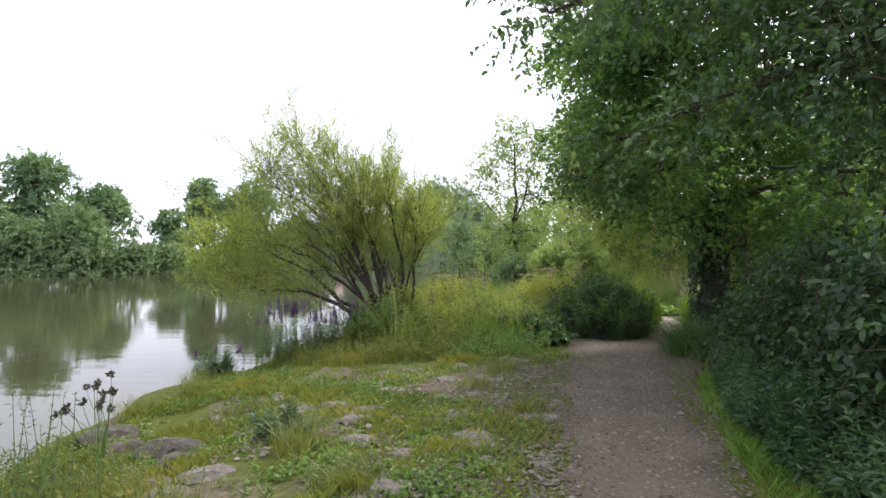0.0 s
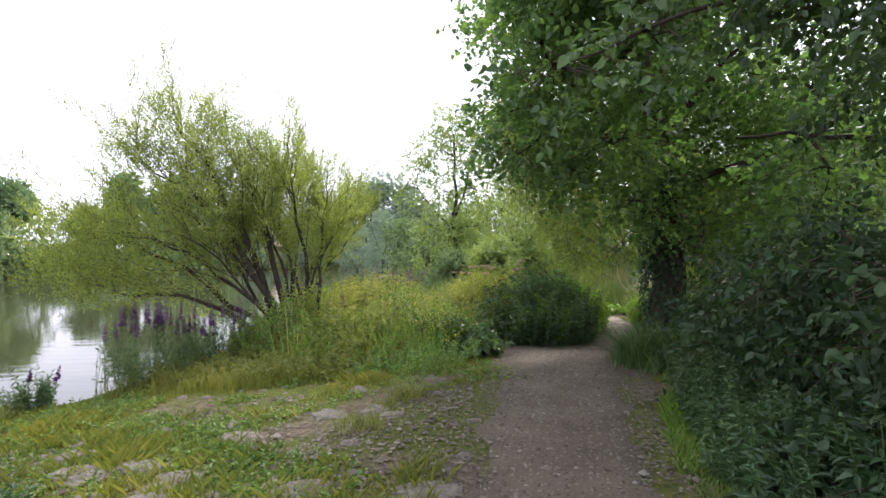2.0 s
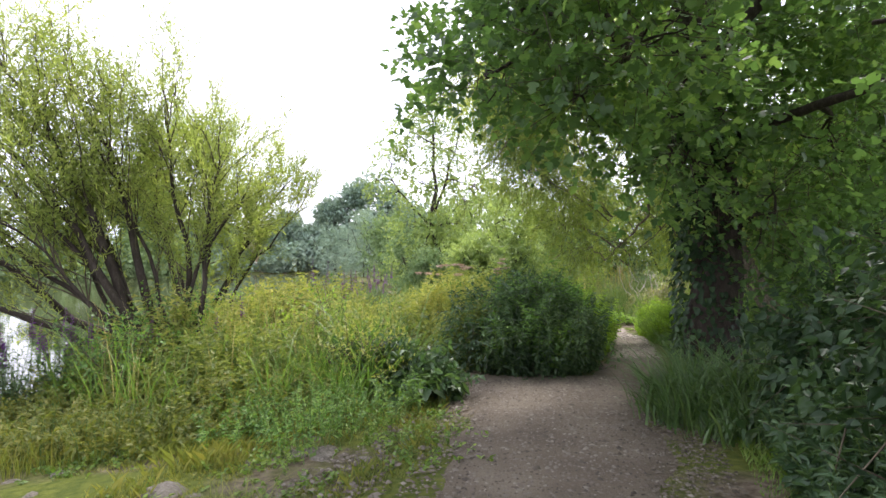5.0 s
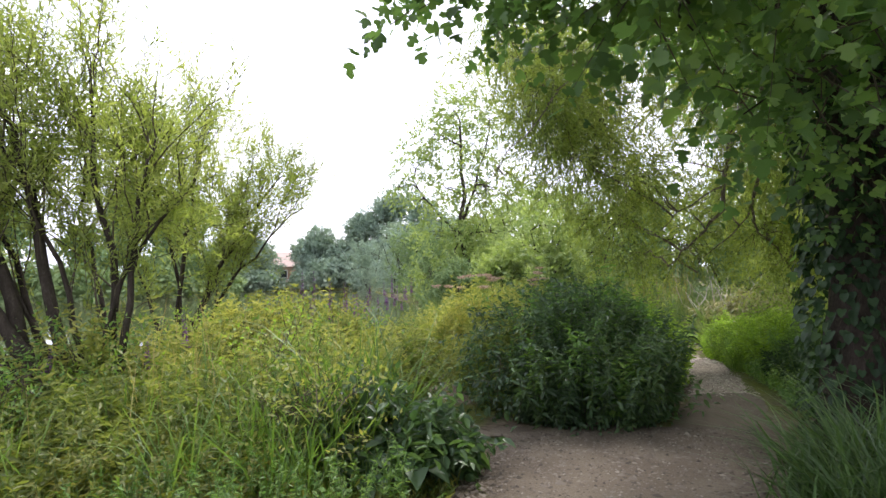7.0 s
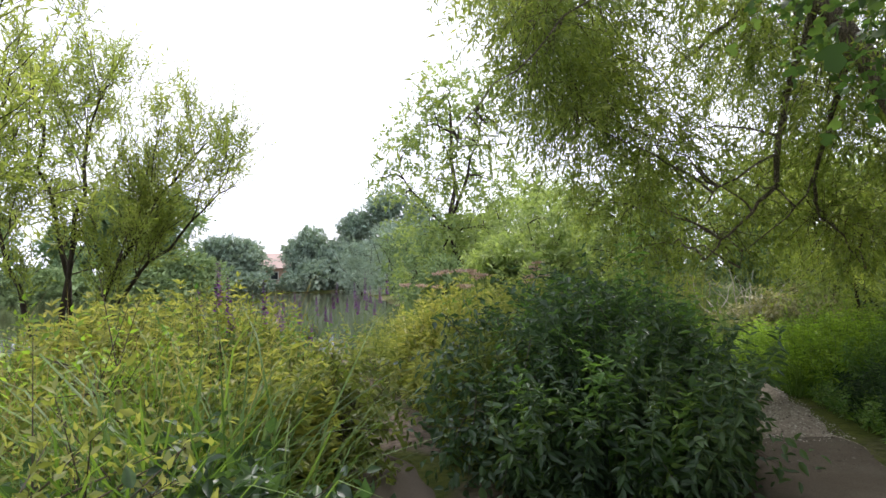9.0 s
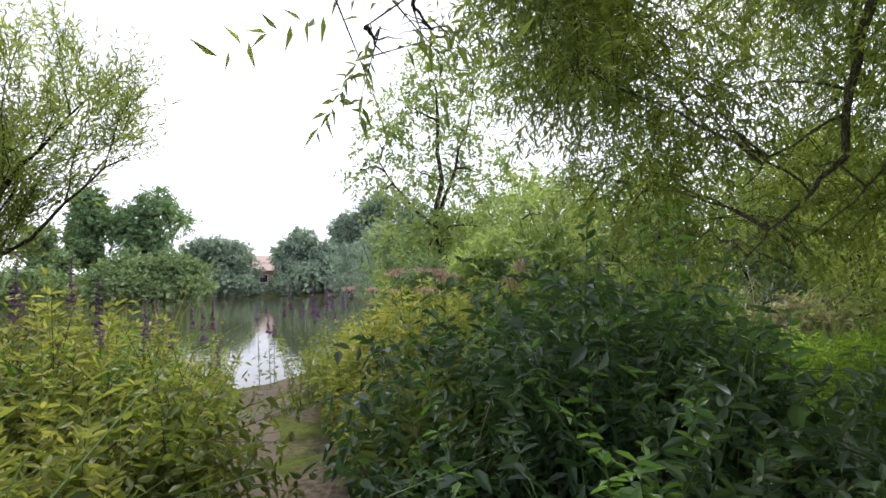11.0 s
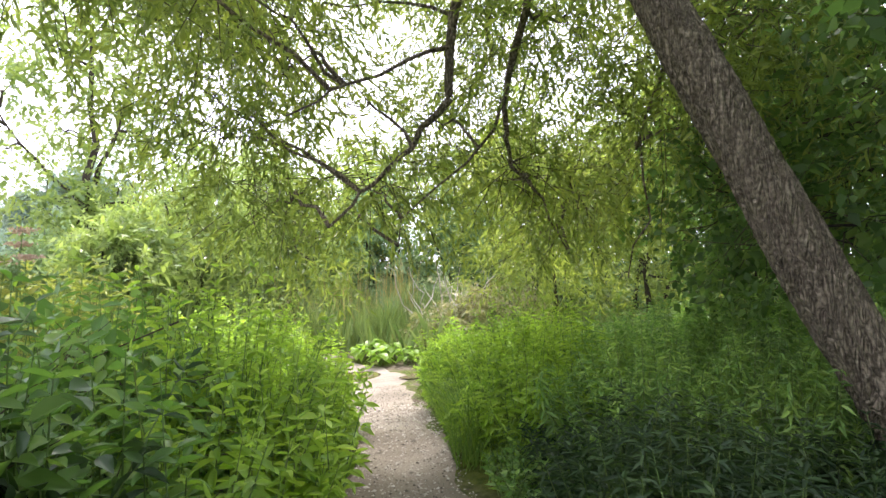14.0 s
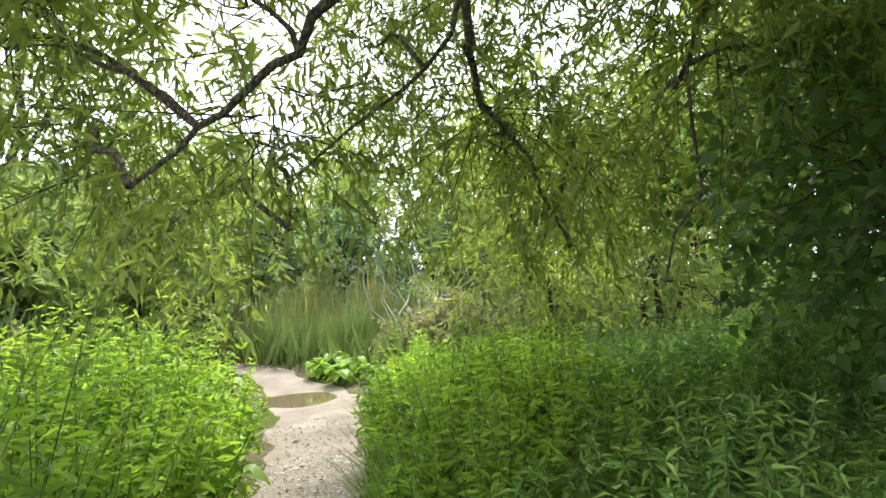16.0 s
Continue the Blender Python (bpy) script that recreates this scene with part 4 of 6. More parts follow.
willow(51, (-1.15, 13.4), [((-3.6, 13.8, 3.9), 0.095, 15), ((-2.8, 14, 3.9), 0.085, 15), ((-4.5, 13.6, 3.4), 0.08, 13), ((-1.5, 14, 3.4), 0.06, 13), ((-5.3, 13.4, 1.6), 0.085, 14), ((-4.6, 13, 1.9), 0.055, 13), ((-2.2, 13.4, 2.7), 0.045, 10),
                           ((-0.6, 13.8, 2.7), 0.05, 12), ((-4.7, 13.0, 0.6), 0.08, 12), ((-3.3, 14.4, 3.1), 0.05, 12), ((-3.2, 13.0, 1.7), 0.045, 11), ((-1.9, 14.4, 2.4), 0.04, 9), ((-4.0, 14.2, 2.6), 0.05, 12), ((-0.2, 14, 2.1), 0.04, 9), ((-3.9, 13.2, 2.4), 0.05, 12), ((-2.6, 13.6, 1.6), 0.035, 9)],
       17, "yellow-green bushy willow leaning over the lake",
       [(-3.5, 13.8, 4.0, 0.75, 0.8, 0.6), (-2.7, 14.0, 3.7, 0.7, 0.8, 0.55), (-4.4, 13.7, 3.7, 0.6, 0.7, 0.45), (-4.2, 13.6, 3.0, 0.7, 0.8, 0.5), (-2.9, 13.7, 3.0, 0.9, 0.9, 0.6), (-1.9, 14, 3.0, 0.6, 0.7, 0.5), (-1.3, 14, 2.6, 0.6, 0.7, 0.5), (-5.6, 13.4, 1.7, 0.7, 0.8, 0.45), (-4.9, 13.2, 2.0, 0.7, 0.8, 0.5),
        (-5.2, 13.2, 1.1, 0.85, 0.8, 0.45), (-3.9, 13.2, 1.6, 0.8, 0.8, 0.5), (-4.6, 13.0, 0.6, 0.7, 0.7, 0.4), (-2.4, 13.6, 2.1, 0.8, 0.8, 0.6), (-1.4, 13.8, 1.9, 0.6, 0.6, 0.6), (-0.8, 13.9, 2.1, 0.5, 0.6, 0.5), (-0.4, 14.2, 1.8, 0.5, 0.5, 0.5), (-5.3, 13.3, 1.4, 0.7, 0.7, 0.45), (-4.4, 13.2, 1.1, 0.7, 0.7, 0.4), (-5.8, 13.3, 0.9, 0.5, 0.6, 0.4)], 2600)
willow(52, (-2.0, 17.3), [((-0.3, 17.8, 2.9), 0.06, 11), ((0.1, 18, 2.3), 0.045, 9), ((-1.5, 17.6, 3.6), 0.05, 11), ((-0.8, 17.6, 2.0), 0.035, 7), ((-2.4, 17.5, 3.6), 0.05, 11), ((-3.2, 17.4, 2.6), 0.045, 9)],
       30, "slender willow with upright forking stems by the water",
       [(-0.35, 17.8, 2.8, 0.5, 0.6, 0.45), (-1.4, 17.6, 3.5, 0.6, 0.6, 0.5), (-0.7, 17.6, 2.2, 0.5, 0.6, 0.4), (-2.3, 17.5, 3.4, 0.6, 0.6, 0.5), (-1.6, 17.5, 2.4, 0.6, 0.6, 0.5), (-3.0, 17.4, 2.4, 0.6, 0.6, 0.5)], 700)

# ---- the big maple beside the path ----
mrng = np.random.default_rng(61)
MB = (6.0, 12.2, float(ground_z(6.0, 12.2)) - 0.1)
m_stems = [limb(mrng, MB, (5.6, 12.0, 4.6), 0.36, 0.19, 12, 0.08), limb(mrng, (5.55, 12.0, 4.2), (5.2, 11.6, 8.6), 0.16, 0.06, 8, 0.15), limb(mrng, (5.6, 12.05, 2.6), (3.2, 11.0, 4.8), 0.1, 0.03, 9, 0.15),
           limb(mrng, (5.6, 12.05, 3.2), (7.6, 10.4, 6.0), 0.1, 0.03, 9, 0.15), limb(mrng, (5.8, 12, 2.4), (7.9, 9.4, 3.4), 0.08, 0.025, 9, 0.12), limb(mrng, (5.6, 12, 3.6), (4.0, 13.6, 5.6), 0.08, 0.03, 8, 0.15)]
m_lobes = [(2.85, 11.0, 3.0, 0.8, 0.9, 0.4), (3.3, 10.6, 4.2, 0.9, 1.0, 0.6), (3.3, 10.8, 5.4, 0.9, 1.0, 0.5), (3.9, 11, 6.5, 1.0, 1.2, 0.8), (3.4, 11, 7.8, 1.0, 1.2, 0.7), (4.2, 11.4, 7.6, 1.3, 1.3, 1.1),
           (4.0, 10.2, 3.0, 0.9, 0.9, 0.8), (4.3, 9.6, 4.2, 1.0, 1.0, 1.0), (4.6, 10, 5.8, 1.2, 1.2, 1.1), 
           (5.2, 11.6, 9.0, 1.6, 1.6, 1.1), (3.6, 12.6, 4.4, 0.9, 0.9, 0.6), (4.6, 13.2, 5.2, 1.1, 1.0, 0.8), (3.4, 13.2, 6.2, 1.1, 1.1, 0.8), (6.6, 12.6, 4.0, 1.1, 1.1, 0.9), (7.4, 12.0, 2.6, 1.0, 1.0, 1.0), (6.4, 8.8, 2.4, 0.8, 0.8, 0.8), (5.8, 9.6, 5.6, 0.9, 0.9, 0.8),
           (7.8, 11, 4.2, 1.2, 1.2, 1.1), (7.2, 13.4, 5.6, 1.2, 1.2, 1.0), (4.7, 10.9, 2.2, 0.6, 0.6, 0.55), (3.6, 10.4, 2.6, 0.6, 0.6, 0.5), (6.3, 11.4, 1.6, 0.5, 0.6, 0.9), (5.7, 11.7, 2.0, 0.5, 0.5, 0.7), (5.3, 11.4, 3.0, 0.8, 0.8, 0.7), (3.3, 9.6, 5.4, 1.0, 1.0, 0.8), (3.0, 12.2, 3.9, 0.8, 0.7, 0.5), (5.4, 13.4, 3.9, 0.9, 0.8, 0.6), (6.4, 13.6, 3.2, 0.8, 0.8, 0.8)]
woody("maple_tree", "spreading dark maple with low hanging leafy branches over the path", "tree", 62, MB, m_stems, m_lobes, 6200, 8, 0.55, -0.25, (0.105, 0.105), MAPLE, DARK_BARK, LOBED, limb_r=0.05, twigs=0.3, shell=0.25, sides=10, flat=1.0, split=3.9, low_leaf=0.9)

# hedge trees and shrubs on the shaded side
hrng = np.random.default_rng(63)
HB = (7.2, 6.4, float(ground_z(7.2, 6.4)) - 0.1)
woody("hawthorn_tree", "dark shady hawthorn overhanging the path", "tree", 64, HB, [limb(hrng, HB, (6.8, 6.2, 4.6), 0.18, 0.1, 9, 0.12), limb(hrng, (6.9, 6.3, 2.8), (4.6, 6.6, 4.6), 0.07, 0.02, 9, 0.15), limb(hrng, (6.9, 6.3, 2.4), (5.0, 4.6, 3.4), 0.07, 0.02, 9, 0.15), limb(hrng, (7.0, 6.3, 2.2), (5.6, 9.4, 2.9), 0.06, 0.02, 10, 0.1), limb(hrng, (6.9, 6.3, 3.2), (2.0, 6.1, 2.75), 0.06, 0.008, 14, 0.08, 0.12), limb(hrng, (6.8, 6.2, 4.2), (1.6, 6.5, 4.5), 0.07, 0.008, 14, 0.08, 0.06)],
      [(4.6, 6.6, 4.4, 0.9, 0.9, 0.7), (4.6, 7.4, 5.6, 1.1, 1.1, 0.9), (5.6, 6.2, 5.0, 1.2, 1.2, 1.0), (6.4, 6.6, 6.4, 1.2, 1.2, 1.0), (5.0, 6.8, 6.6, 1.0, 1.0, 0.8), (5.2, 5.2, 3.4, 0.9, 0.9, 0.8), (6.0, 4.6, 4.6, 1.1, 1.1, 1.0), (6.2, 7.2, 3.2, 1.0, 1.0, 1.0), (7.4, 5.4, 3, 1.2, 1.2, 1.2), (6.0, 5.8, 2.6, 0.9, 0.9, 0.9), (7, 4, 2.4, 1.2, 1.2, 1.2), (2.1, 6.2, 2.75, 0.5, 0.4, 0.2), (4.2, 5.6, 3.4, 0.8, 0.8, 0.6), (5.0, 6.0, 4.2, 0.9, 0.9, 0.7), (1.25, 6.4, 4.3, 0.55, 0.6, 0.4), (2.2, 6.6, 4.9, 0.8, 0.8, 0.5), (3.2, 6.6, 4.6, 0.8, 0.8, 0.5), (2.9, 6.3, 3.1, 0.6, 0.5, 0.3), (3.7, 6.3, 3.5, 0.7, 0.6, 0.4)],
      3900, 9, 0.5, -0.2, (0.095, 0.06), HAWTHORN, DARK_BARK, DROOP, limb_r=0.035, twigs=0.4, shell=0.05)


def bush(seed, x, y, lobes, count, label, mat=BRAMBLE, leaf=(0.1, 0.06), shape=OVATE, per=8, name="bramble_bush", group="", droop=-0.3, twig=0.4):
    """A low shrub: lobes are (dx, dy, height of centre above ground, rx, ry, rz)."""
    rng = np.random.default_rng(seed)
    z = float(ground_z(x, y)) - 0.03
    lb = [(x + dx, y + dy, z + dz, rx, ry, rz) for dx, dy, dz, rx, ry, rz in lobes]
    stems = [limb(rng, (x + rng.normal(0, 0.12), y + rng.normal(0, 0.12), z), (l[0], l[1], l[2] + l[5] * 0.3), 0.016, 0.005, 8, 0.2, 0.15) for l in lb]
    return woody(name, label, "bush", seed, (x, y, z), stems, lb, count, per, twig, droop, leaf, mat, TWIG, shape, limb_r=0.008, twigs=0.35, group=group, shell=0.4, sides=5, flat=0.8)


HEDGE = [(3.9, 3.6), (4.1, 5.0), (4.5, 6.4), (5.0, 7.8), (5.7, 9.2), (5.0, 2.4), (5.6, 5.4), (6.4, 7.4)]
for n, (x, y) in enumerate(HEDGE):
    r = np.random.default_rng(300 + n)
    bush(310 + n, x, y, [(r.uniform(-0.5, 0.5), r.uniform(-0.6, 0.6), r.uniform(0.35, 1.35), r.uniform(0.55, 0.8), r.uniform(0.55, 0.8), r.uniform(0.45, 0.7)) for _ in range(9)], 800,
         "dense bramble and ivy hedge beside the path, leaves darkened for shade", SHADE_LEAVES, group="hedge bushes", leaf=(0.085, 0.055), shape=DROOP)

b_lobes = [(0.0, -0.75, 0.35, 0.75, 0.5, 0.4), (0.55, -0.35, 0.45, 0.55, 0.5, 0.45), (-0.6, -0.3, 0.45, 0.6, 0.55, 0.45), (0.0, 0.1, 0.75, 0.85, 0.8, 0.6), (0.6, 0.5, 0.7, 0.5, 0.6, 0.5), (-0.65, 0.6, 0.7, 0.55, 0.6, 0.5), (0.0, 0.9, 0.8, 0.8, 0.6, 0.55)]
FORK = [(3.45, 14.5), (3.4, 13.8), (3.75, 13.25), (4.35, 13.2), (4.8, 13.5), (5.15, 14.0), (5.3, 14.7), (5.15, 15.6), (4.4, 16.1), (3.7, 16.0), (3.5, 15.2)]
fork_bush = bush(331, 4.15, 14.5, b_lobes, 1500, "dense dark green bush of broad drooping leaves where the path forks", BRAMBLE, leaf=(0.085, 0.042), twig=0.4, shape=DROOP)
stand("foliage", "", "", 334, FORK, 420, 1.42, 20, (0.092, 0.032), BRAMBLE, DROOP, 3, 0.2, 0.1, -0.25, 0.5, 0.25, kind="", root=fork_bush, patchy=0.75)
stand("foliage", "", "", 336, [(3.4, 14.3), (3.55, 13.7), (4.2, 13.35), (4.9, 13.9), (4.9, 15.4), (4.0, 15.9), (3.5, 15.4)], 250, 1.45, 18, (0.088, 0.032), NETTLE, DROOP, 2, 0.18, 0.3, -0.2, 0.6, 0.15, kind="", root=fork_bush, patchy=0.5)
stand("golden_meadow", "golden-green herbs on the flank of the bramble bush", "herbs", 337, [(3.0, 14.8), (3.2, 14.2), (3.5, 13.85), (3.8, 14.4), (3.85, 16.0), (2.85, 16.2)], 190, 1.35, 15, (0.1, 0.036), MIXED, DROOP, 3, 0.12, 0.12, -0.05, edge=0.3)
bush(333, 1.95, 14.5, [(0, 0, 0.35, 0.45, 0.5, 0.4), (-0.3, 0.1, 0.45, 0.4, 0.4, 0.4), (0.05, 0.4, 0.55, 0.4, 0.4, 0.35)], 380, "low leafy herb clump at the edge of the fork", MIXED, leaf=(0.085, 0.04), shape=DROOP)
side_bush = bush(332, 2.0, 12.2, [(0, 0, 0.3, 0.45, 0.4, 0.32), (0.28, -0.12, 0.24, 0.3, 0.32, 0.28), (-0.35, 0.1, 0.36, 0.36, 0.36, 0.32)], 300, "dark clump of broad-leaved herbs beside the path", leaf=(0.11, 0.055), shape=DROOP)
stand("foliage", "", "", 335, [(1.4, 12.2), (1.6, 11.8), (2.1, 11.7), (2.5, 12.0), (2.55, 12.5), (2.1, 12.75), (1.6, 12.65)], 85, 0.82, 10, (0.14, 0.06), BRAMBLE, DROOP, 3, 0.12, 0.1, -0.2, 0.35, 0.4, kind="", root=side_bush)

# ---- tall herbs ----
hb = np.random.default_rng(70)
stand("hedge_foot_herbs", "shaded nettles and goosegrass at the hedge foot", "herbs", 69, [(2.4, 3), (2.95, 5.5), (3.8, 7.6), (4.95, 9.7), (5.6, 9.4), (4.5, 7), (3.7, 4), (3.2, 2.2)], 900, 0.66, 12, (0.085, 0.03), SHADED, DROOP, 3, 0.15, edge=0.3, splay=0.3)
herbs("bank_edge_herbs", "mixed green herbs beside the gravel", "herbs", 68, on_ground(in_polygon(hb, [(0.2, 10.2), (1.3, 10.0), (2.2, 11.2), (2.4, 12.4), (1.0, 12.4), (0, 11.2)], 420)), 0.4, 22, (0.06, 0.02), NETTLE, LANCE, 0.25)
r_ = np.random.default_rng(71)
stand("weed_clump", "grey-green herb clump at the water's edge", "herbs", 88, [(-4.4, 9.7), (-3.95, 9.7), (-3.85, 10.1), (-4.2, 10.2)], 45, 0.62, 12, (0.07, 0.02), BRAMBLE, NARROW, 3, 0.15, edge=0.2, splay=0.3, kind="")
stand("weed_clump", "small dark leafy weed clump on the bank", "herbs", 63, [(-1.9, 5.5), (-1.6, 5.35), (-1.3, 5.5), (-1.35, 5.85), (-1.7, 5.95)], 34, 0.4, 10, (0.075, 0.028), BRAMBLE, DROOP, 3, 0.2, edge=0.15, splay=0.4, kind="")
stand("golden_meadow", "tall golden-green meadow herbs by the willow", "herbs", 72, [(-2.4, 13.1), (-1.0, 12.5), (0.9, 12.5), (1.9, 13.2), (2.1, 14.6), (1.3, 17), (0.7, 18.6), (-0.6, 18), (-1.6, 15.5)], 1150, 1.38, 16, (0.105, 0.036), MEADOW, DROOP, 3, 0.12, 0.2, 0.1, edge=0.9, splay=0.2)
stand("golden_meadow", "tall yellowing herbs behind the bramble bush", "herbs", 73, [(2.9, 15.6), (2.3, 18), (2.2, 21), (5.5, 23), (5.6, 19), (5.2, 16.4)], 900, 1.35, 14, (0.12, 0.04), MEADOW, DROOP, 3, 0.12, 0.2, 0.1, edge=0.6)
herbs("bank_herbs", "rank green herbs on the bank", "herbs", 74, on_ground(in_polygon(r_, [(-3.4, 10.8), (-0.2, 10.2), (1.4, 11.2), (0.8, 12), (-1.2, 12), (-2.6, 12.4)], 900)), 0.42, 20, (0.085, 0.03), GRASS)
grass("meadow_straw", "dry straw-coloured grass stems", 75, [(-2.0, 12.4), (-0.8, 11.3), (1.6, 12.4), (1.9, 14.6), (0.6, 18), (-1.4, 15.5)], 700, 1.15, 0.008, STRAW, None, 0.25)
stand("nettle_stems", "tall nettles growing through the bramble bush", "herbs", 76, [(3.5, 14.7), (4.6, 14.5), (5.0, 15.2), (4.8, 16.0), (3.4, 16.0)], 60, 1.78, 17, (0.1, 0.04), NETTLE, DROOP, 2, 0.08, 0.3, -0.2)
stand("lush_herbs", "bright lush herbs on the sunny path side", "herbs", 77, [(5.1, 15.2), (5.7, 15.0), (6.4, 16.6), (7.0, 18.2), (7.4, 20), (7.8, 22), (6.0, 22), (4.8, 18)], 1050, 1.22, 17, (0.09, 0.034), LUSH, DROOP, 2, 0.16, edge=0.5, splay=0.3, patchy=0.5)
stand("lush_herbs", "bright low leafy herbs beside the path", "herbs", 78, [(7.65, 17.0), (8.2, 18.4), (8.9, 20.2), (9.7, 22), (11.6, 21.4), (11.2, 19.8), (9.9, 17.9), (8.8, 16.6), (7.95, 16.4)], 1200, 0.98, 17, (0.09, 0.026), LUSH, DROOP, 2, 0.16, edge=0.4, splay=0.3, patchy=0.5)
stand("willowherb", "dense dark green willowherb under the leaning willow", "herbs", 79, [(7.9, 16.3), (8.7, 17.0), (9.8, 18.3), (11.2, 20), (12.5, 20), (12.5, 16), (10, 14.2), (8.6, 14.9), (7.95, 15.6)], 1050, 0.98, 25, (0.082, 0.019), WILLOWHERB, NARROW, 3, 0.12, 0.1, -0.45, edge=0.4, splay=0.25, patchy=0.5)
grass("path_verge_grass", "fresh long grass by the mud path", 80, [(7.5, 16.9), (8.2, 18.6), (9.2, 20.6), (10.2, 20.6), (9.0, 18), (8.3, 16.6)], 5000, 0.5, 0.01, LONG_GRASS, None, 0.8)
grass("reed_bed", "tall grey-green reeds behind the puddle", 81, [(8.8, 26.6), (8.2, 29.5), (13.5, 29), (13, 26), (10.8, 25.8)], 7000, 1.2, 0.018, REED, None, 0.4)
grass("reed_heads", "brown feathery reed heads", 82, [(8.9, 27.4), (8.4, 29.5), (12.5, 29), (12, 27)], 450, 1.6, 0.022, STRAW, None, 0.2)

grass("rough_grass", "rough shaded grass beneath the trees", 83, [(5.6, 2), (5.2, 10), (6.6, 13.5), (9, 14), (14, 20), (24, 20), (22, 2)], 14000, 0.4, 0.02, LONG_GRASS, None, 0.5, False)

# ---- the leaning crack willow over the mud path ----
crng = np.random.default_rng(91)
CB = (9.15, 14.4, float(ground_z(9.15, 14.4)) - 0.15)
line = np.array([CB, (8.69, 14.86, 0.25), (8.43, 15.12, 1.09), (8.2, 15.38, 1.86), (8.05, 15.8, 2.9), (7.8, 16.3, 4.1), (7.3, 16.8, 5.4), (6.7, 17.1, 6.6)])
tt = np.linspace(0, len(line) - 1, 150)
lean_pts = np.stack([np.interp(tt, np.arange(len(line)), line[:, i]) for i in range(3)], -1)
for _ in range(120):
    lean_pts[1:-1] = (lean_pts[:-2] + lean_pts[1:-1] * 2 + lean_pts[2:]) / 4
lean_r = np.interp(tt, np.arange(len(line)), (0.22, 0.158, 0.146, 0.14, 0.13, 0.105, 0.08, 0.05)) * (1 + 0.03 * np.sin(tt * 5.1))
c_stems = [(lean_pts, lean_r),
           limb(crng, (7.75, 16.35, 4.2), (7.55, 17.0, 2.0), 0.06, 0.035, 10, 0.25, 0.05), limb(crng, (7.55, 17.0, 2.0), (6.7, 17.3, 1.0), 0.032, 0.01, 9, 0.3),
           limb(crng, (7.9, 16.1, 3.6), (8.15, 17.15, 1.8), 0.045, 0.022, 10, 0.2), limb(crng, (8.15, 17.15, 1.8), (9.1, 17.5, 0.8), 0.022, 0.007, 9, 0.3),
           limb(crng, (7.5, 16.6, 4.9), (5.0, 16.6, 4.4), 0.06, 0.018, 10, 0.2, 0.05), limb(crng, (7.2, 16.8, 5.5), (3.6, 15.6, 4.4), 0.055, 0.012, 12, 0.15, 0.06),
           limb(crng, (8.0, 15.9, 3.1), (10.2, 16.8, 3.0), 0.07, 0.02, 9, 0.2, 0.1), limb(crng, (7.6, 16.5, 4.6), (9.4, 19.2, 3.4), 0.06, 0.015, 10, 0.2, 0.1), limb(crng, (7.5, 16.6, 4.8), (6.6, 19.2, 3.6), 0.05, 0.012, 10, 0.2, 0.05),
           limb(crng, (7.55, 17.0, 2.4), (6.2, 16.6, 1.6), 0.02, 0.006, 8, 0.3), limb(crng, (8.1, 17.1, 2.1), (7.4, 17.7, 0.9), 0.016, 0.005, 8, 0.35), limb(crng, (9.6, 16.6, 2.8), (9.3, 17.0, 0.6), 0.02, 0.006, 9, 0.3), limb(crng, (5.0, 16.6, 4.4), (3.05, 14.45, 2.05), 0.02, 0.004, 10, 0.12)]
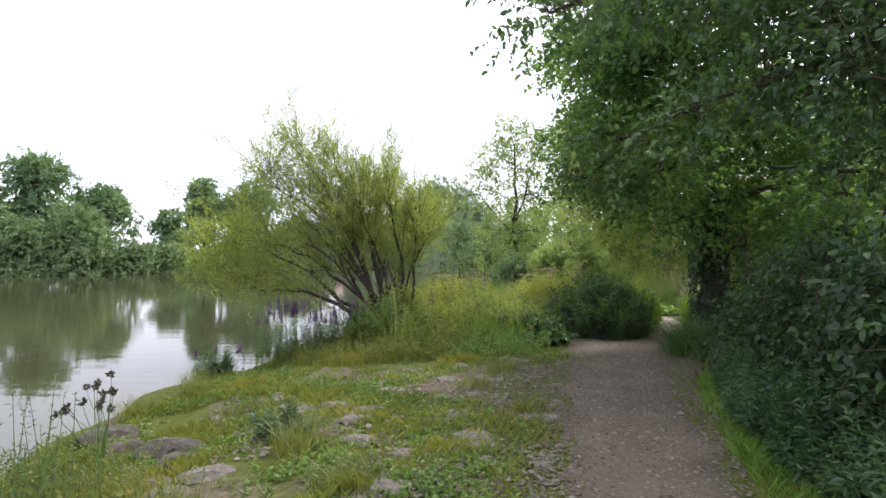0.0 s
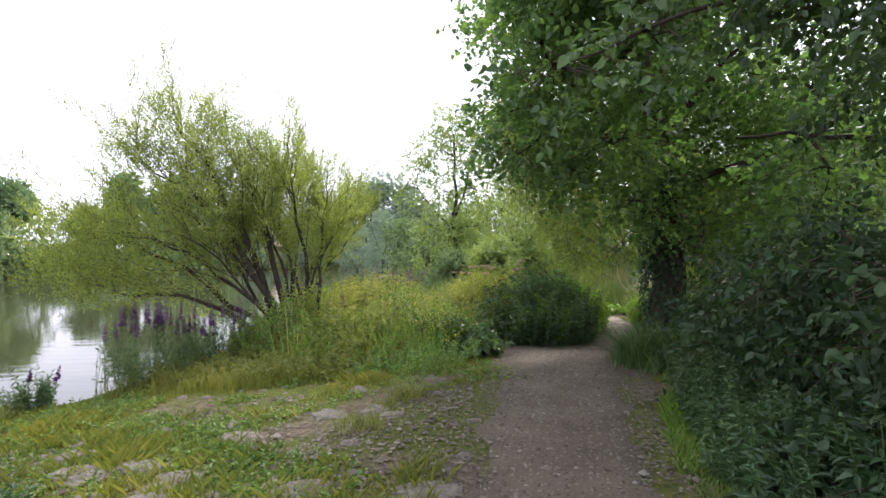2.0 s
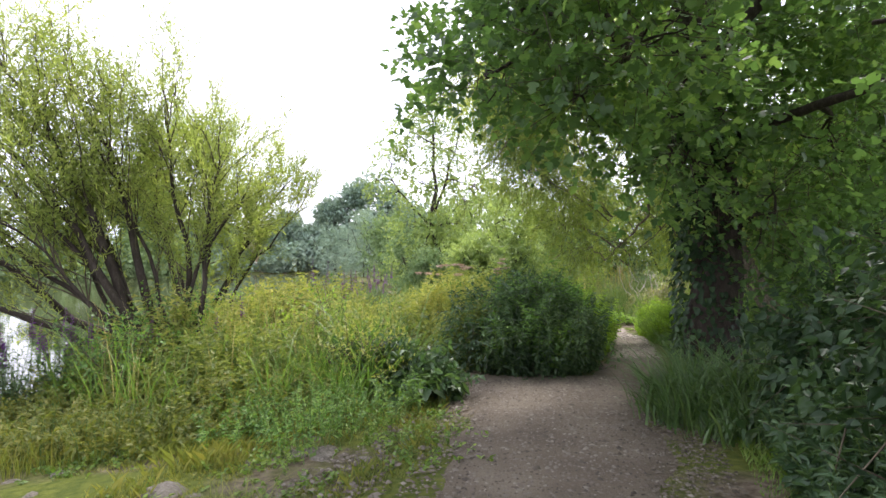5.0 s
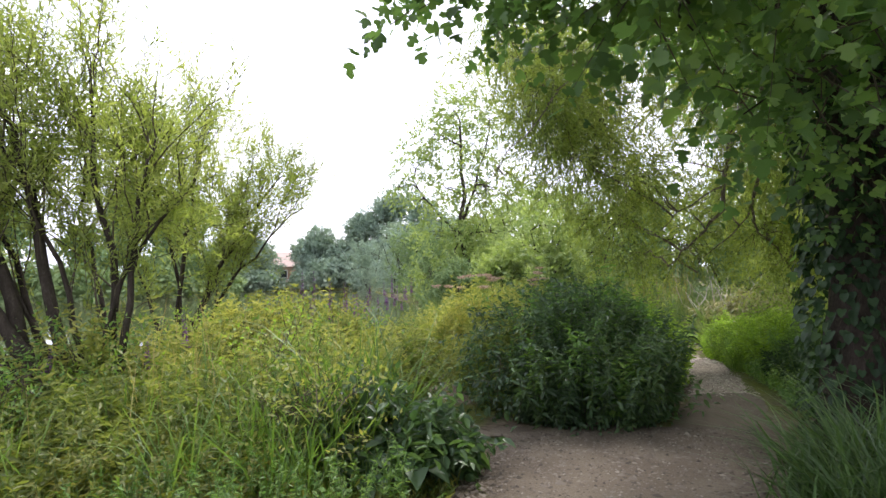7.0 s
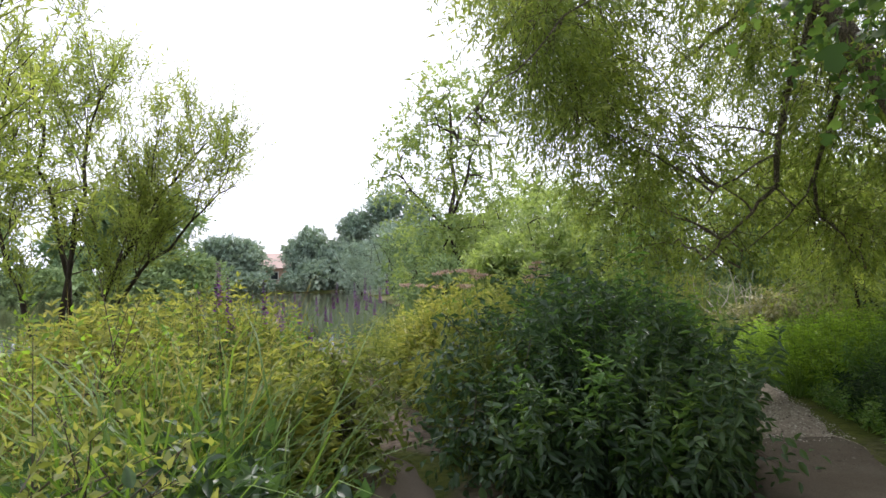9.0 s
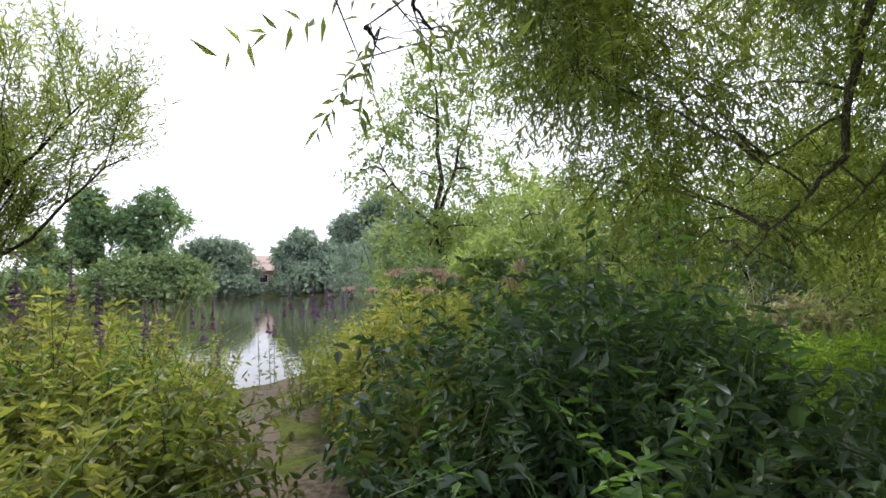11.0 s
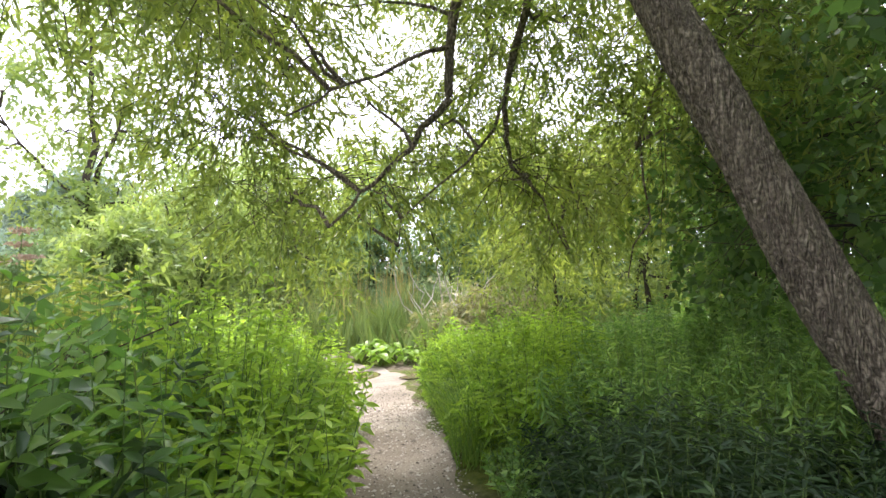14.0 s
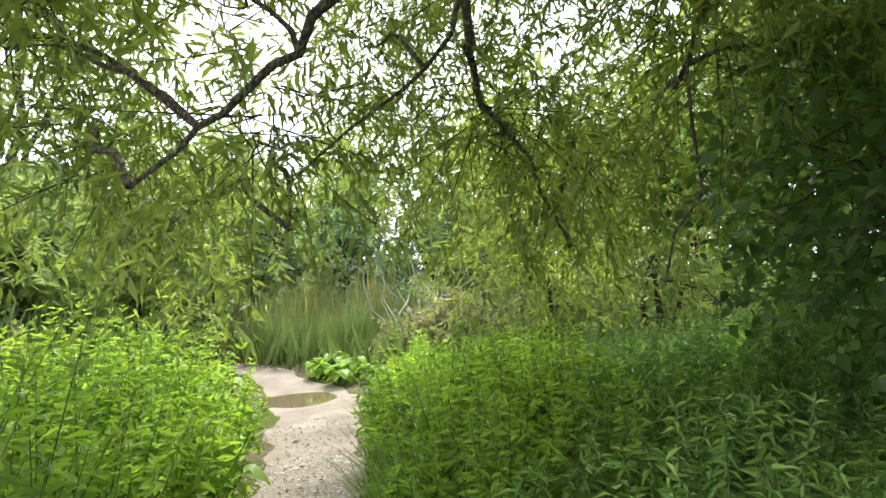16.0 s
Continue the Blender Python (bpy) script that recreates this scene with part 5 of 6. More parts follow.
c_lobes = [(6.0, 17.2, 2.6, 0.8, 0.8, 0.6), (7.3, 18.0, 1.4, 0.7, 0.7, 0.5), (8.0, 18.2, 2.2, 0.5, 0.5, 0.45), (6.8, 18.2, 3.0, 0.55, 0.55, 0.4), (5.6, 17.4, 3.6, 0.9, 0.9, 0.6), (5.0, 16.8, 4.3, 0.9, 0.9, 0.6), (4.2, 16.3, 3.9, 0.8, 0.8, 0.6),
           (3.6, 15.7, 4.3, 0.7, 0.7, 0.5), (6.4, 16.2, 4.6, 1.0, 1.0, 0.6), (7.6, 17.6, 4.2, 1.1, 1.0, 0.8), (9.0, 18.6, 3.2, 1.0, 1.0, 0.9), (8.8, 18.0, 1.6, 0.7, 0.7, 0.6), (9.4, 17.8, 1.4, 0.7, 0.7, 0.6), (9.8, 17.0, 2.0, 0.8, 0.8, 0.8), (10.3, 16.6, 3.2, 1.0, 1.0, 0.8),
           (10.6, 18.4, 2.0, 1.0, 1.0, 0.9), (10.2, 19.4, 1.0, 1.0, 1.0, 0.8), (8.6, 16.4, 3.6, 0.8, 0.8, 0.6), (10.8, 15.6, 1.8, 0.9, 0.9, 1.0), (5.2, 18.2, 5.0, 1.0, 1.0, 0.7), (9.2, 20.2, 2.2, 0.9, 0.9, 0.8),
           (7.0, 16.9, 5.8, 1.3, 1.2, 0.8), (4.6, 17.6, 5.4, 1.1, 1.1, 0.7), (9.4, 17.0, 5.2, 1.4, 1.3, 0.9), (11.8, 17.0, 3.4, 1.2, 1.2, 1.2), (7.4, 16.0, 3.0, 0.5, 0.5, 0.4), (5.4, 20, 4.6, 1.0, 0.8, 0.8), (6.3, 20.2, 4.2, 0.9, 0.8, 0.8), (5.8, 19.6, 5.4, 1.1, 0.9, 0.8), (6.2, 19.6, 3.6, 0.8, 0.7, 0.6), (5.5, 19.8, 4.0, 0.9, 0.8, 0.7), (5.8, 20.2, 4.8, 1.1, 0.9, 0.8), (5.0, 19.4, 5.8, 1.1, 0.9, 0.7), (8.4, 18.6, 5.0, 1.2, 1.0, 0.8), (9.0, 19.6, 4.4, 1.2, 1.0, 0.9),  (9.6, 15.8, 2.6, 0.6, 0.6, 0.6), (7.1, 18.2, 2.2, 0.5, 0.5, 0.4), (6.5, 17.9, 2.4, 0.5, 0.5, 0.4), (6.4, 18.7, 1.3, 0.7, 0.6, 0.5), (6.9, 19.3, 1.0, 0.7, 0.6, 0.5), (6.1, 18.4, 1.9, 0.7, 0.6, 0.5), (5.0, 17.4, 3.0, 1.1, 0.9, 0.8), (3.1, 14.5, 2.05, 0.34, 0.26, 0.14), (3.4, 14.9, 2.3, 0.3, 0.26, 0.14), (4.4, 17.3, 3.6, 0.7, 0.7, 0.5), (6.0, 18.7, 2.3, 0.9, 0.8, 0.6), (8.8, 17.2, 2.9, 0.8, 0.8, 0.6), (9.5, 16.4, 2.4, 0.6, 0.7, 0.6), (10.2, 17.6, 3.9, 1.0, 1.0, 0.7)]
crack_willow = woody("crack_willow", "old crack willow leaning over the path with hanging leafy branches", "tree", 92, CB, c_stems, c_lobes, 8900, 12, 0.5, -0.45, (0.12, 0.026), LEANING, BARK, LANCE, limb_r=0.018, twigs=0.3, shell=0.1, sides=48, flat=0.8)
for ob in crack_willow.children:
    if ob.name.startswith("trunk"):
        co = np.zeros(len(ob.data.vertices) * 3, np.float32)
        ob.data.vertices.foreach_get("co", co)
        co = co.reshape(150, -1, 3)
        mid_line = co.mean(1, keepdims=True)
        th = np.linspace(0, 2 * np.pi, co.shape[1], endpoint=False)[None, :]
        zz = np.linspace(0, 1, 150)[:, None]
        ridge = np.abs(np.sin(th * 8 + 26 * zz + 2.0 * np.sin(zz * 60) + 1.5 * np.sin(zz * 23 + th * 2))) + 0.6 * np.abs(np.sin(th * 13 - 40 * zz + 3.0 * np.sin(zz * 38 + 1.0)))
        co = mid_line + (co - mid_line) * (0.86 + 0.13 * ridge)[..., None]
        ob.data.vertices.foreach_set("co", co.ravel())
        ob.data.update()



# ---- loosestrife, docks, tussocks and weeds ----
def loosestrife(seed, x, y, spikes, h, spread=0.22):
    rng = np.random.default_rng(seed)
    root = new("loosestrife")
    root.location = (x, y, float(ground_z(x, y)) - 0.02 if ground_z(x, y) > LAKE else LAKE - 0.05)
    tagged(root, "purple loosestrife in flower among waterside herbs", "flower", "purple loosestrife")
    at = np.stack([rng.normal(0, spread, spikes), rng.normal(0, spread, spikes), np.zeros(spikes)], -1)
    hh = h * rng.uniform(0.75, 1.1, spikes)
    tip = at + np.stack([rng.normal(0, 0.06, spikes), rng.normal(0, 0.06, spikes), hh], -1)
    tagged(part("stalk_growth", tubes_mesh("stalk_growth", [(np.stack([p, q]), np.array((0.006, 0.003))) for p, q in zip(at, tip)], 4), STEM, root), kind="stuff")
    s = rng.uniform(0.08, 0.72, (spikes, 26))
    th = rng.uniform(0, 6.28, (spikes, 26))
    pos = at[:, None] + (tip - at)[:, None] * s[..., None]
    al = np.stack([np.cos(th), np.sin(th), 0.5 + 0 * th], -1).reshape(-1, 3)
    k = spikes * 26
    part("foliage", leaves_mesh("foliage", LANCE, pos.reshape(-1, 3), al, np.array((0, 0, 1.0)) + rng.normal(0, 0.3, (k, 3)), rng.uniform(0.05, 0.1, k), rng.uniform(0.015, 0.025, k)), BRAMBLE, root)
    for i in range(spikes):
        n = 95
        s = rng.uniform(0.72, 1.0, n)
        th = rng.uniform(0, 6.28, n)
        al = np.stack([np.cos(th), np.sin(th), 0.3 + 0 * th], -1)
        part("flower_spike", leaves_mesh("flower_spike", OVATE, at[i] + (tip[i] - at[i]) * s[:, None], al, np.array((0, 0, 1.0)) + rng.normal(0, 0.3, (n, 3)), (1.14 - s) * 0.13, (1.14 - s) * 0.09), PURPLE, root)
    return root


for n, (x, y, sp, h) in enumerate([(-3.3, 11.3, 9, 1.35), (-3.0, 11.7, 8, 1.4), (-2.8, 12.1, 6, 1.3), (-2.5, 11.8, 5, 1.2), (-2.2, 12.3, 5, 1.25), (-4.15, 9.9, 3, 0.75), (-1.7, 12.6, 5, 1.2), (-3.4, 11.9, 5, 1.2),
                                   (1.3, 15.3, 2, 1.85), (0.9, 15.6, 2, 1.75), (1.25, 15.9, 2, 1.7), (0.5, 16.2, 2, 1.8), (1.1, 17.6, 3, 1.4), (1.2, 22.3, 7, 1.6), (1.6, 22.8, 8, 1.7), (0.4, 18.9, 3, 1.4), (1.0, 20.6, 3, 1.3), (-0.3, 13.4, 2, 1.4)]):
    loosestrife(400 + n, x, y, sp, h)
herbs("waterside_herbs", "grey-green waterside herbs below the willow", "herbs", 84, on_ground(in_polygon(np.random.default_rng(85), [(-3.75, 10.7), (-3.3, 12.0), (-2.6, 12.9), (-1.6, 12.9), (-2.2, 11.6), (-3.1, 10.6)], 300)), 0.85, 22, (0.08, 0.022), BRAMBLE)


def dock(seed, x, y, n, size, mat=NETTLE, label="broad-leaved dock with large drooping leaves"):
    """A rosette of broad leaves on ribbed stalks."""
    rng = np.random.default_rng(seed)
    root = new("dock_plant")
    root.location = (x, y, float(ground_z(x, y)) - 0.01)
    tagged(root, label, "plant", "docks beside the path")
    for i in range(n):
        th = i * 2.4 + rng.normal(0, 0.3)
        d = np.array((math.cos(th), math.sin(th), 0))
        h = size * rng.uniform(0.5, 1.3)
        base = d * rng.uniform(0.05, 0.3) * size + np.array((0, 0, h))
        u, v = np.meshgrid(np.linspace(0, 1, 6), np.linspace(-1, 1, 5), indexing="ij")
        L, W = size * rng.uniform(0.7, 1.1), size * rng.uniform(0.28, 0.42)
        wid = W * np.sin(np.pi * (0.12 + 0.88 * u) ** 0.8) ** 0.8
        side = np.array((-d[1], d[0], 0))
        P = base + d * (u * L)[..., None] + side * (v * wid)[..., None]
        P[..., 2] += 0.3 * L * u - 0.75 * L * u ** 2 + 0.12 * W * np.abs(v) + 0.03 * size * np.sin(u * 9 + i) * np.abs(v)
        a_, b_ = np.meshgrid(np.arange(5), np.arange(4), indexing="ij")
        f = np.stack([a_ * 5 + b_, a_ * 5 + b_ + 1, (a_ + 1) * 5 + b_ + 1, (a_ + 1) * 5 + b_], -1).reshape(-1, 4)
        lf = part("leaf", arrays_mesh("leaf", P.reshape(-1, 3), f), mat, root, smooth=True)
        part("leaf_stalk", tubes_mesh("leaf_stalk", [(np.stack([np.zeros(3), base * 0.6, base]), np.array((0.008, 0.007, 0.005)))], 4), STEM, lf)
    return root


for n, (x, y, k_, s_) in enumerate([(2.2, 11.75, 8, 0.26), (1.85, 11.65, 7, 0.22), (0.35, 11.7, 7, 0.33), (2.5, 12.0, 6, 0.2), (-0.1, 12.0, 6, 0.3)]):
    dock(430 + n, x, y, k_, s_, BRAMBLE)
for n, (x, y, k_, s_) in enumerate([(9.7, 24.2, 16, 0.27), (10.1, 24.6, 16, 0.3), (9.5, 24.8, 16, 0.28), (10.5, 24.2, 14, 0.27), (10.2, 24.0, 14, 0.24), (9.9, 25.1, 14, 0.3), (7.9, 24.0, 12, 0.28), (7.6, 24.6, 12, 0.28), (7.2, 18.6, 8, 0.25), (6.85, 17.7, 8, 0.24), (6.5, 16.9, 8, 0.24), (8.35, 18.2, 8, 0.24), (8.0, 17.5, 8, 0.24), (8.6, 19.0, 8, 0.25), (6.2, 17.9, 8, 0.3)]):
    dock(450 + n, x, y, k_, s_, LUSH, "bright green broad-leaved herb beside the wet path")


def tussock(seed, x, y, n, h, mat=SEDGE, label="arching tussock of long sedge at the path's edge", width=0.022, r=0.17, lean=1.15):
    rng = np.random.default_rng(seed)
    at = np.stack([rng.normal(0, r, n), rng.normal(0, r, n), np.zeros(n)], -1)
    ob = part("sedge_tussock", blades_mesh("sedge_tussock", rng, at, h, width, lean), mat)
    ob.location = (x, y, float(ground_z(x, y)) - 0.02)
    return tagged(ob, label, "grass tussock", "grass tussocks")


for n, (x, y, k_, h) in enumerate([(4.8, 11.0, 300, 0.52), (5.15, 11.3, 300, 0.56), (4.6, 10.5, 240, 0.5), (5.25, 10.6, 300, 0.6), (4.75, 9.9, 200, 0.4)]):
    tussock(470 + n, x, y, k_, h)
for n, (x, y, k_, h) in enumerate([(-1.35, 5.0, 240, 0.3), (0.45, 7.3, 200, 0.22), (0.9, 8.6, 200, 0.25), (-4.2, 7.5, 260, 0.24), (-3.9, 8.6, 240, 0.22), (-4.2, 9.4, 220, 0.26), (-0.7, 4.0, 200, 0.22)]):
    tussock(490 + n, x, y, k_, h, GRASS, "ragged green grass tussock on the bank", 0.008, 0.12)


for n, (x, y, k_, h) in enumerate([(1.35, 11.5, 110, 0.6), (1.0, 11.9, 110, 0.65), (1.75, 12.0, 90, 0.6), (2.0, 12.45, 80, 0.6), (0.6, 11.5, 110, 0.6), (1.5, 12.6, 110, 0.85)]):
    tussock(600 + n, x, y, k_, h, LONG_GRASS, "arching broad green grass tussock among the herbs", 0.019, 0.12, 0.8)


def umbel_plant(seed, x, y, h, heads):
    """A dry umbellifer with rounded seed heads on forking stalks."""
    rng = np.random.default_rng(seed)
    root = new("seed_head_plant")
    root.location = (x, y, float(ground_z(x, y)) - 0.02)
    tagged(root, "dry weed with dark round seed heads by the water", "plant")
    part("stalk", tubes_mesh("stalk", [limb(rng, (0, 0, 0), (0.03, 0, h * 0.7), 0.007, 0.004, 6, 0.08)], 5), STEM, root)
    for _ in range(heads):
        e = np.array((rng.normal(0, 0.16), rng.normal(0, 0.16), h * rng.uniform(0.85, 1.1)))
        br = part("branch", tubes_mesh("branch", [limb(rng, (0.03, 0, h * rng.uniform(0.45, 0.7)), e, 0.004, 0.002, 6, 0.1)], 4), STEM, root)
        n = 26
        w = unit(rng.normal(size=(n, 3)))
        part("seed_head", leaves_mesh("seed_head", OVATE, e + w * 0.006, w, rng.normal(size=(n, 3)), np.full(n, 0.03), np.full(n, 0.016)), SEED, br)
    return root


umbel_plant(510, -2.35, 3.75, 0.95, 9)
umbel_plant(511, -2.6, 4.1, 0.85, 6)
wr = np.random.default_rng(86)
herbs("bank_weeds", "straggling weeds on the near bank", "herbs", 87, on_ground(in_polygon(wr, [(-4.2, 3.0), (-4.0, 4.6), (-2.7, 4.7), (-1.5, 3.4), (-1.6, 2.2), (-3.2, 2.2)], 280)), 0.5, 16, (0.055, 0.016), GRASS, LANCE, 0.25)
herbs("tall_weeds", "tall thin weeds against the water", "herbs", 88, on_ground(in_polygon(wr, [(-3.6, 3.4), (-3.3, 4.4), (-2.5, 4.2), (-2.4, 3.2)], 16)), 1.05, 26, (0.05, 0.014), BRAMBLE, LANCE, 0.12)
grass("near_bank_grass", "long pale grass on the near bank", 89, [(-4.0, 2.0), (-3.6, 4.4), (-2.2, 4.4), (-1.2, 3.2), (-1.0, 1.6)], 4000, 0.26, 0.008, GRASS, None, 0.7)

# bleached dead twigs and bramble beside the reeds
drng = np.random.default_rng(95)
dead = new("dead_branch_pile")
dead.location = (12.2, 25.6, float(ground_z(12.2, 25.6)))
tagged(dead, "heap of bleached dead branches beside the reeds", "dead branches")
for n in range(22):
    e = (drng.normal(0, 1.0), drng.normal(0, 0.5), drng.uniform(1.0, 2.3))
    part("dead_branch", tubes_mesh("dead_branch", [limb(drng, (drng.normal(0, 0.4), drng.normal(0, 0.3), 0), e, 0.03, 0.006, 9, 0.4)], 5), PALE_TWIG, dead, smooth=True)
bush(96, 12.0, 25.0, [(0, 0, 0.5, 0.9, 0.7, 0.5), (0.7, 0.2, 0.8, 0.8, 0.7, 0.6), (-0.6, 0.1, 0.5, 0.6, 0.5, 0.4), (1.4, -0.2, 0.9, 0.9, 0.8, 0.7)], 700, "scrubby pale bramble beside the reeds", DRY, (0.12, 0.07))


# ---- across the lake: a brick house and a white boat ----
def box_mesh(name, x0, x1, y0, y1, z0, z1, bevel=0.02):
    bm = bmesh.new()
    bmesh.ops.create_cube(bm, size=1.0)
    for v in bm.verts:
        v.co = Vector(((x0 + x1) / 2 + v.co.x * (x1 - x0), (y0 + y1) / 2 + v.co.y * (y1 - y0), (z0 + z1) / 2 + v.co.z * (z1 - z0)))
    bmesh.ops.bevel(bm, geom=bm.edges[:], offset=bevel, segments=1, affect="EDGES")
    me = bpy.data.meshes.new(name)
    bm.to_mesh(me)
    bm.free()
    return me


BRICK = rough_material("pinkish_render", [(0.3, (0.42, 0.26, 0.2)), (0.7, (0.55, 0.38, 0.3))], 1.0, 20, 0.2)
ROOF = rough_material("red_tiles", [(0.3, (0.36, 0.27, 0.23)), (0.7, (0.46, 0.36, 0.31))], 1.5, 20, 0.3)
WHITE = rough_material("white_paint", [(0.3, (0.7, 0.7, 0.68)), (0.7, (0.82, 0.82, 0.8))], 2.0, 30, 0.05, 0.5)
GLASS, gnt, gln, gb = nodes_of("dark_window_glass", 0.08, 0.6)
gb.inputs["Base Color"].default_value = (0.03, 0.035, 0.04, 1)
house = new("house")
house.matrix_world = pose(-14.5, 86, float(ground_z(-14.5, 86)), 0, 0, 8)
tagged(house, "low pinkish house with a tiled roof across the lake", "house")
part("wall", box_mesh("wall", -4, 4, -3, 3, 0, 2.6), BRICK, house)
rv = [(-4.4, -3.4, 2.55), (4.4, -3.4, 2.55), (4.4, 3.4, 2.55), (-4.4, 3.4, 2.55), (-4.4, 0, 4.6), (4.4, 0, 4.6)]
rme = bpy.data.meshes.new("roof")
rme.from_pydata(rv, [], [(0, 1, 5, 4), (2, 3, 4, 5), (0, 4, 3), (1, 2, 5), (3, 2, 1, 0)])
part("roof", rme, ROOF, house)
for wx in (-2.4, 0.0, 2.4):
    wf = part("window", box_mesh("window", wx - 0.55, wx + 0.55, -3.06, -2.98, 1.0, 2.1), WHITE, house)
    part("pane", box_mesh("pane", wx - 0.45, wx + 0.45, -3.08, -3.05, 1.1, 2.0, 0.005), GLASS, wf)
fence = new("white_fence")
fence.matrix_world = pose(-18.5, 80.5, float(ground_z(-18.5, 80.5)), 0, 0, 12)
tagged(fence, "low white rail fence on the far bank", "fence")
for n in range(6):
    part("post", box_mesh("post", n * 1.2 - 0.06, n * 1.2 + 0.06, -0.06, 0.06, 0, 0.9, 0.01), WHITE, fence)
for zz in (0.45, 0.8):
    part("rail", box_mesh("rail", -0.1, 6.1, -0.1, -0.06, zz - 0.07, zz + 0.07, 0.01), WHITE, fence)

# ---- dark hazel behind the leaning willow, and shaded herbs at its foot ----
zrng = np.random.default_rng(97)
ZB = (10.4, 13.4, float(ground_z(10.4, 13.4)) - 0.1)
woody("hazel_tree", "dark hazel filling the shade behind the leaning willow", "tree", 98, ZB, [limb(zrng, ZB, t, 0.07, 0.02, 9, 0.12) for t in ((9.6, 13.4, 3.2), (10.2, 14.6, 3.4), (11.2, 14.6, 3.6), (10.6, 13.0, 4.2))],
      [(9.3, 13.6, 1.4, 0.8, 0.8, 0.8), (9.1, 13.8, 2.8, 0.8, 0.8, 0.8), (10, 14.6, 2.2, 0.9, 0.9, 0.9), (10.7, 15.2, 1.0, 0.9, 0.9, 0.9), (10.2, 15.3, 3.4, 1.0, 1.0, 0.9), (11.2, 16, 2.4, 1.1, 1.1, 1.0), (9.6, 13, 4.0, 1.0, 1.0, 0.8), (11.4, 15, 4.0, 1.2, 1.2, 1.0), (9.8, 14.2, 5.0, 1.2, 1.2, 0.9), (9.9, 14.4, 0.8, 0.7, 0.7, 0.7), (11.6, 16.8, 0.9, 1.0, 1.0, 0.9), (12.4, 17.6, 2.2, 1.2, 1.2, 1.2), (10.4, 16.4, 1.2, 0.8, 0.8, 0.8), (11.0, 17.2, 1.6, 0.8, 0.8, 0.8), (9.9, 15.8, 0.9, 0.6, 0.6, 0.6), (8.6, 13.2, 4.2, 0.9, 0.9, 0.7), (12.4, 16.4, 4.4, 1.4, 1.4, 1.2)],
      5200, 8, 0.45, -0.25, (0.1, 0.07), MAPLE, DARK_BARK, LANCE, limb_r=0.03, twigs=0.3, shell=0.2, flat=0.9)
# The willow's shade on these nettles comes from the darkened leaf colour.
stand("shade_herbs", "nettles darkened for shade at the foot of the leaning willow", "herbs", 99, [(6.75, 13.6), (7.1, 14.8), (7.5, 15.9), (8.0, 16.6), (8.6, 15.4), (9.0, 14.2), (8.2, 12.9)], 430, 0.68, 18, (0.09, 0.022), SHADE_LEAVES, NARROW, 3, 0.12, 0.1, -0.2, edge=0.4, splay=0.35)
herbs("maple_foot_herbs", "shaded herbs at the foot of the maple", "herbs", 67, on_ground(in_polygon(zrng, [(5.7, 10.6), (6.4, 12.9), (7.4, 13.6), (9, 13), (8, 10)], 420)), 0.55, 22, (0.09, 0.03), SHADE_LEAVES, OVATE, 0.2)
herbs("shore_herbs", "mixed waterside herbs at the end of the side track", "herbs", 66, on_ground(in_polygon(zrng, [(-0.9, 18.2), (0.9, 18.9), (0.4, 20.4), (-0.6, 19.6)], 160)), 0.8, 24, (0.09, 0.028), MEADOW, OVATE, 0.2)
herbs("shore_herbs", "mixed waterside herbs beside the track's end", "herbs", 65, on_ground(in_polygon(zrng, [(1.7, 18.6), (2.6, 18.6), (3.2, 22), (1.9, 22), (1.4, 20.4)], 260)), 0.8, 24, (0.09, 0.028), MEADOW, OVATE, 0.2)
bush(333, 5.35, 15.9, [(0, 0, 0.4, 0.4, 0.45, 0.4), (-0.35, 0.2, 0.6, 0.45, 0.5, 0.45), (-0.1, 0.6, 0.7, 0.45, 0.5, 0.45), (0.2, 0.35, 0.4, 0.35, 0.4, 0.35), (-0.6, -0.2, 0.7, 0.4, 0.4, 0.4)], 900, "leafy bramble and nettle clump beside the mud path", NETTLE, (0.085, 0.045), LANCE)
stand("nettle_stems", "tall bright nettles beside the mud path", "herbs", 64, [(4.6, 15.4), (5.5, 15.6), (6.0, 17.2), (5.2, 18.4), (4.4, 17)], 240, 1.3, 17, (0.1, 0.042), NETTLE, DROOP, 2, 0.1, 0.15, -0.2, edge=0.4)


# ---- ivy on the maple's trunk; pale flower heads behind the bramble ----
rng_i = np.random.default_rng(63)
iv = new("ivy")
iv.location = MB
tagged(iv, "dark ivy climbing the maple trunk", "ivy")
q = 2600
th = rng_i.uniform(0, 6.28, q)
hz = rng_i.uniform(0.0, 3.4, q) ** 1.0
rad = 0.37 - 0.045 * hz + rng_i.uniform(0.0, 0.12, q)
pos = np.stack([rad * np.cos(th) - 0.085 * hz, rad * np.sin(th) - 0.04 * hz, hz + 0.1], -1)
outw = np.stack([np.cos(th) * 0.5, np.sin(th) * 0.5, -0.7 + rng_i.normal(0, 0.4, q)], -1)
part("foliage", leaves_mesh("foliage", HEART, pos, outw, np.stack([np.cos(th), np.sin(th), 0.4 + 0 * th], -1) + rng_i.normal(0, 0.3, (q, 3)), rng_i.uniform(0.05, 0.09, q), rng_i.uniform(0.05, 0.08, q)), SHADE_LEAVES, iv)
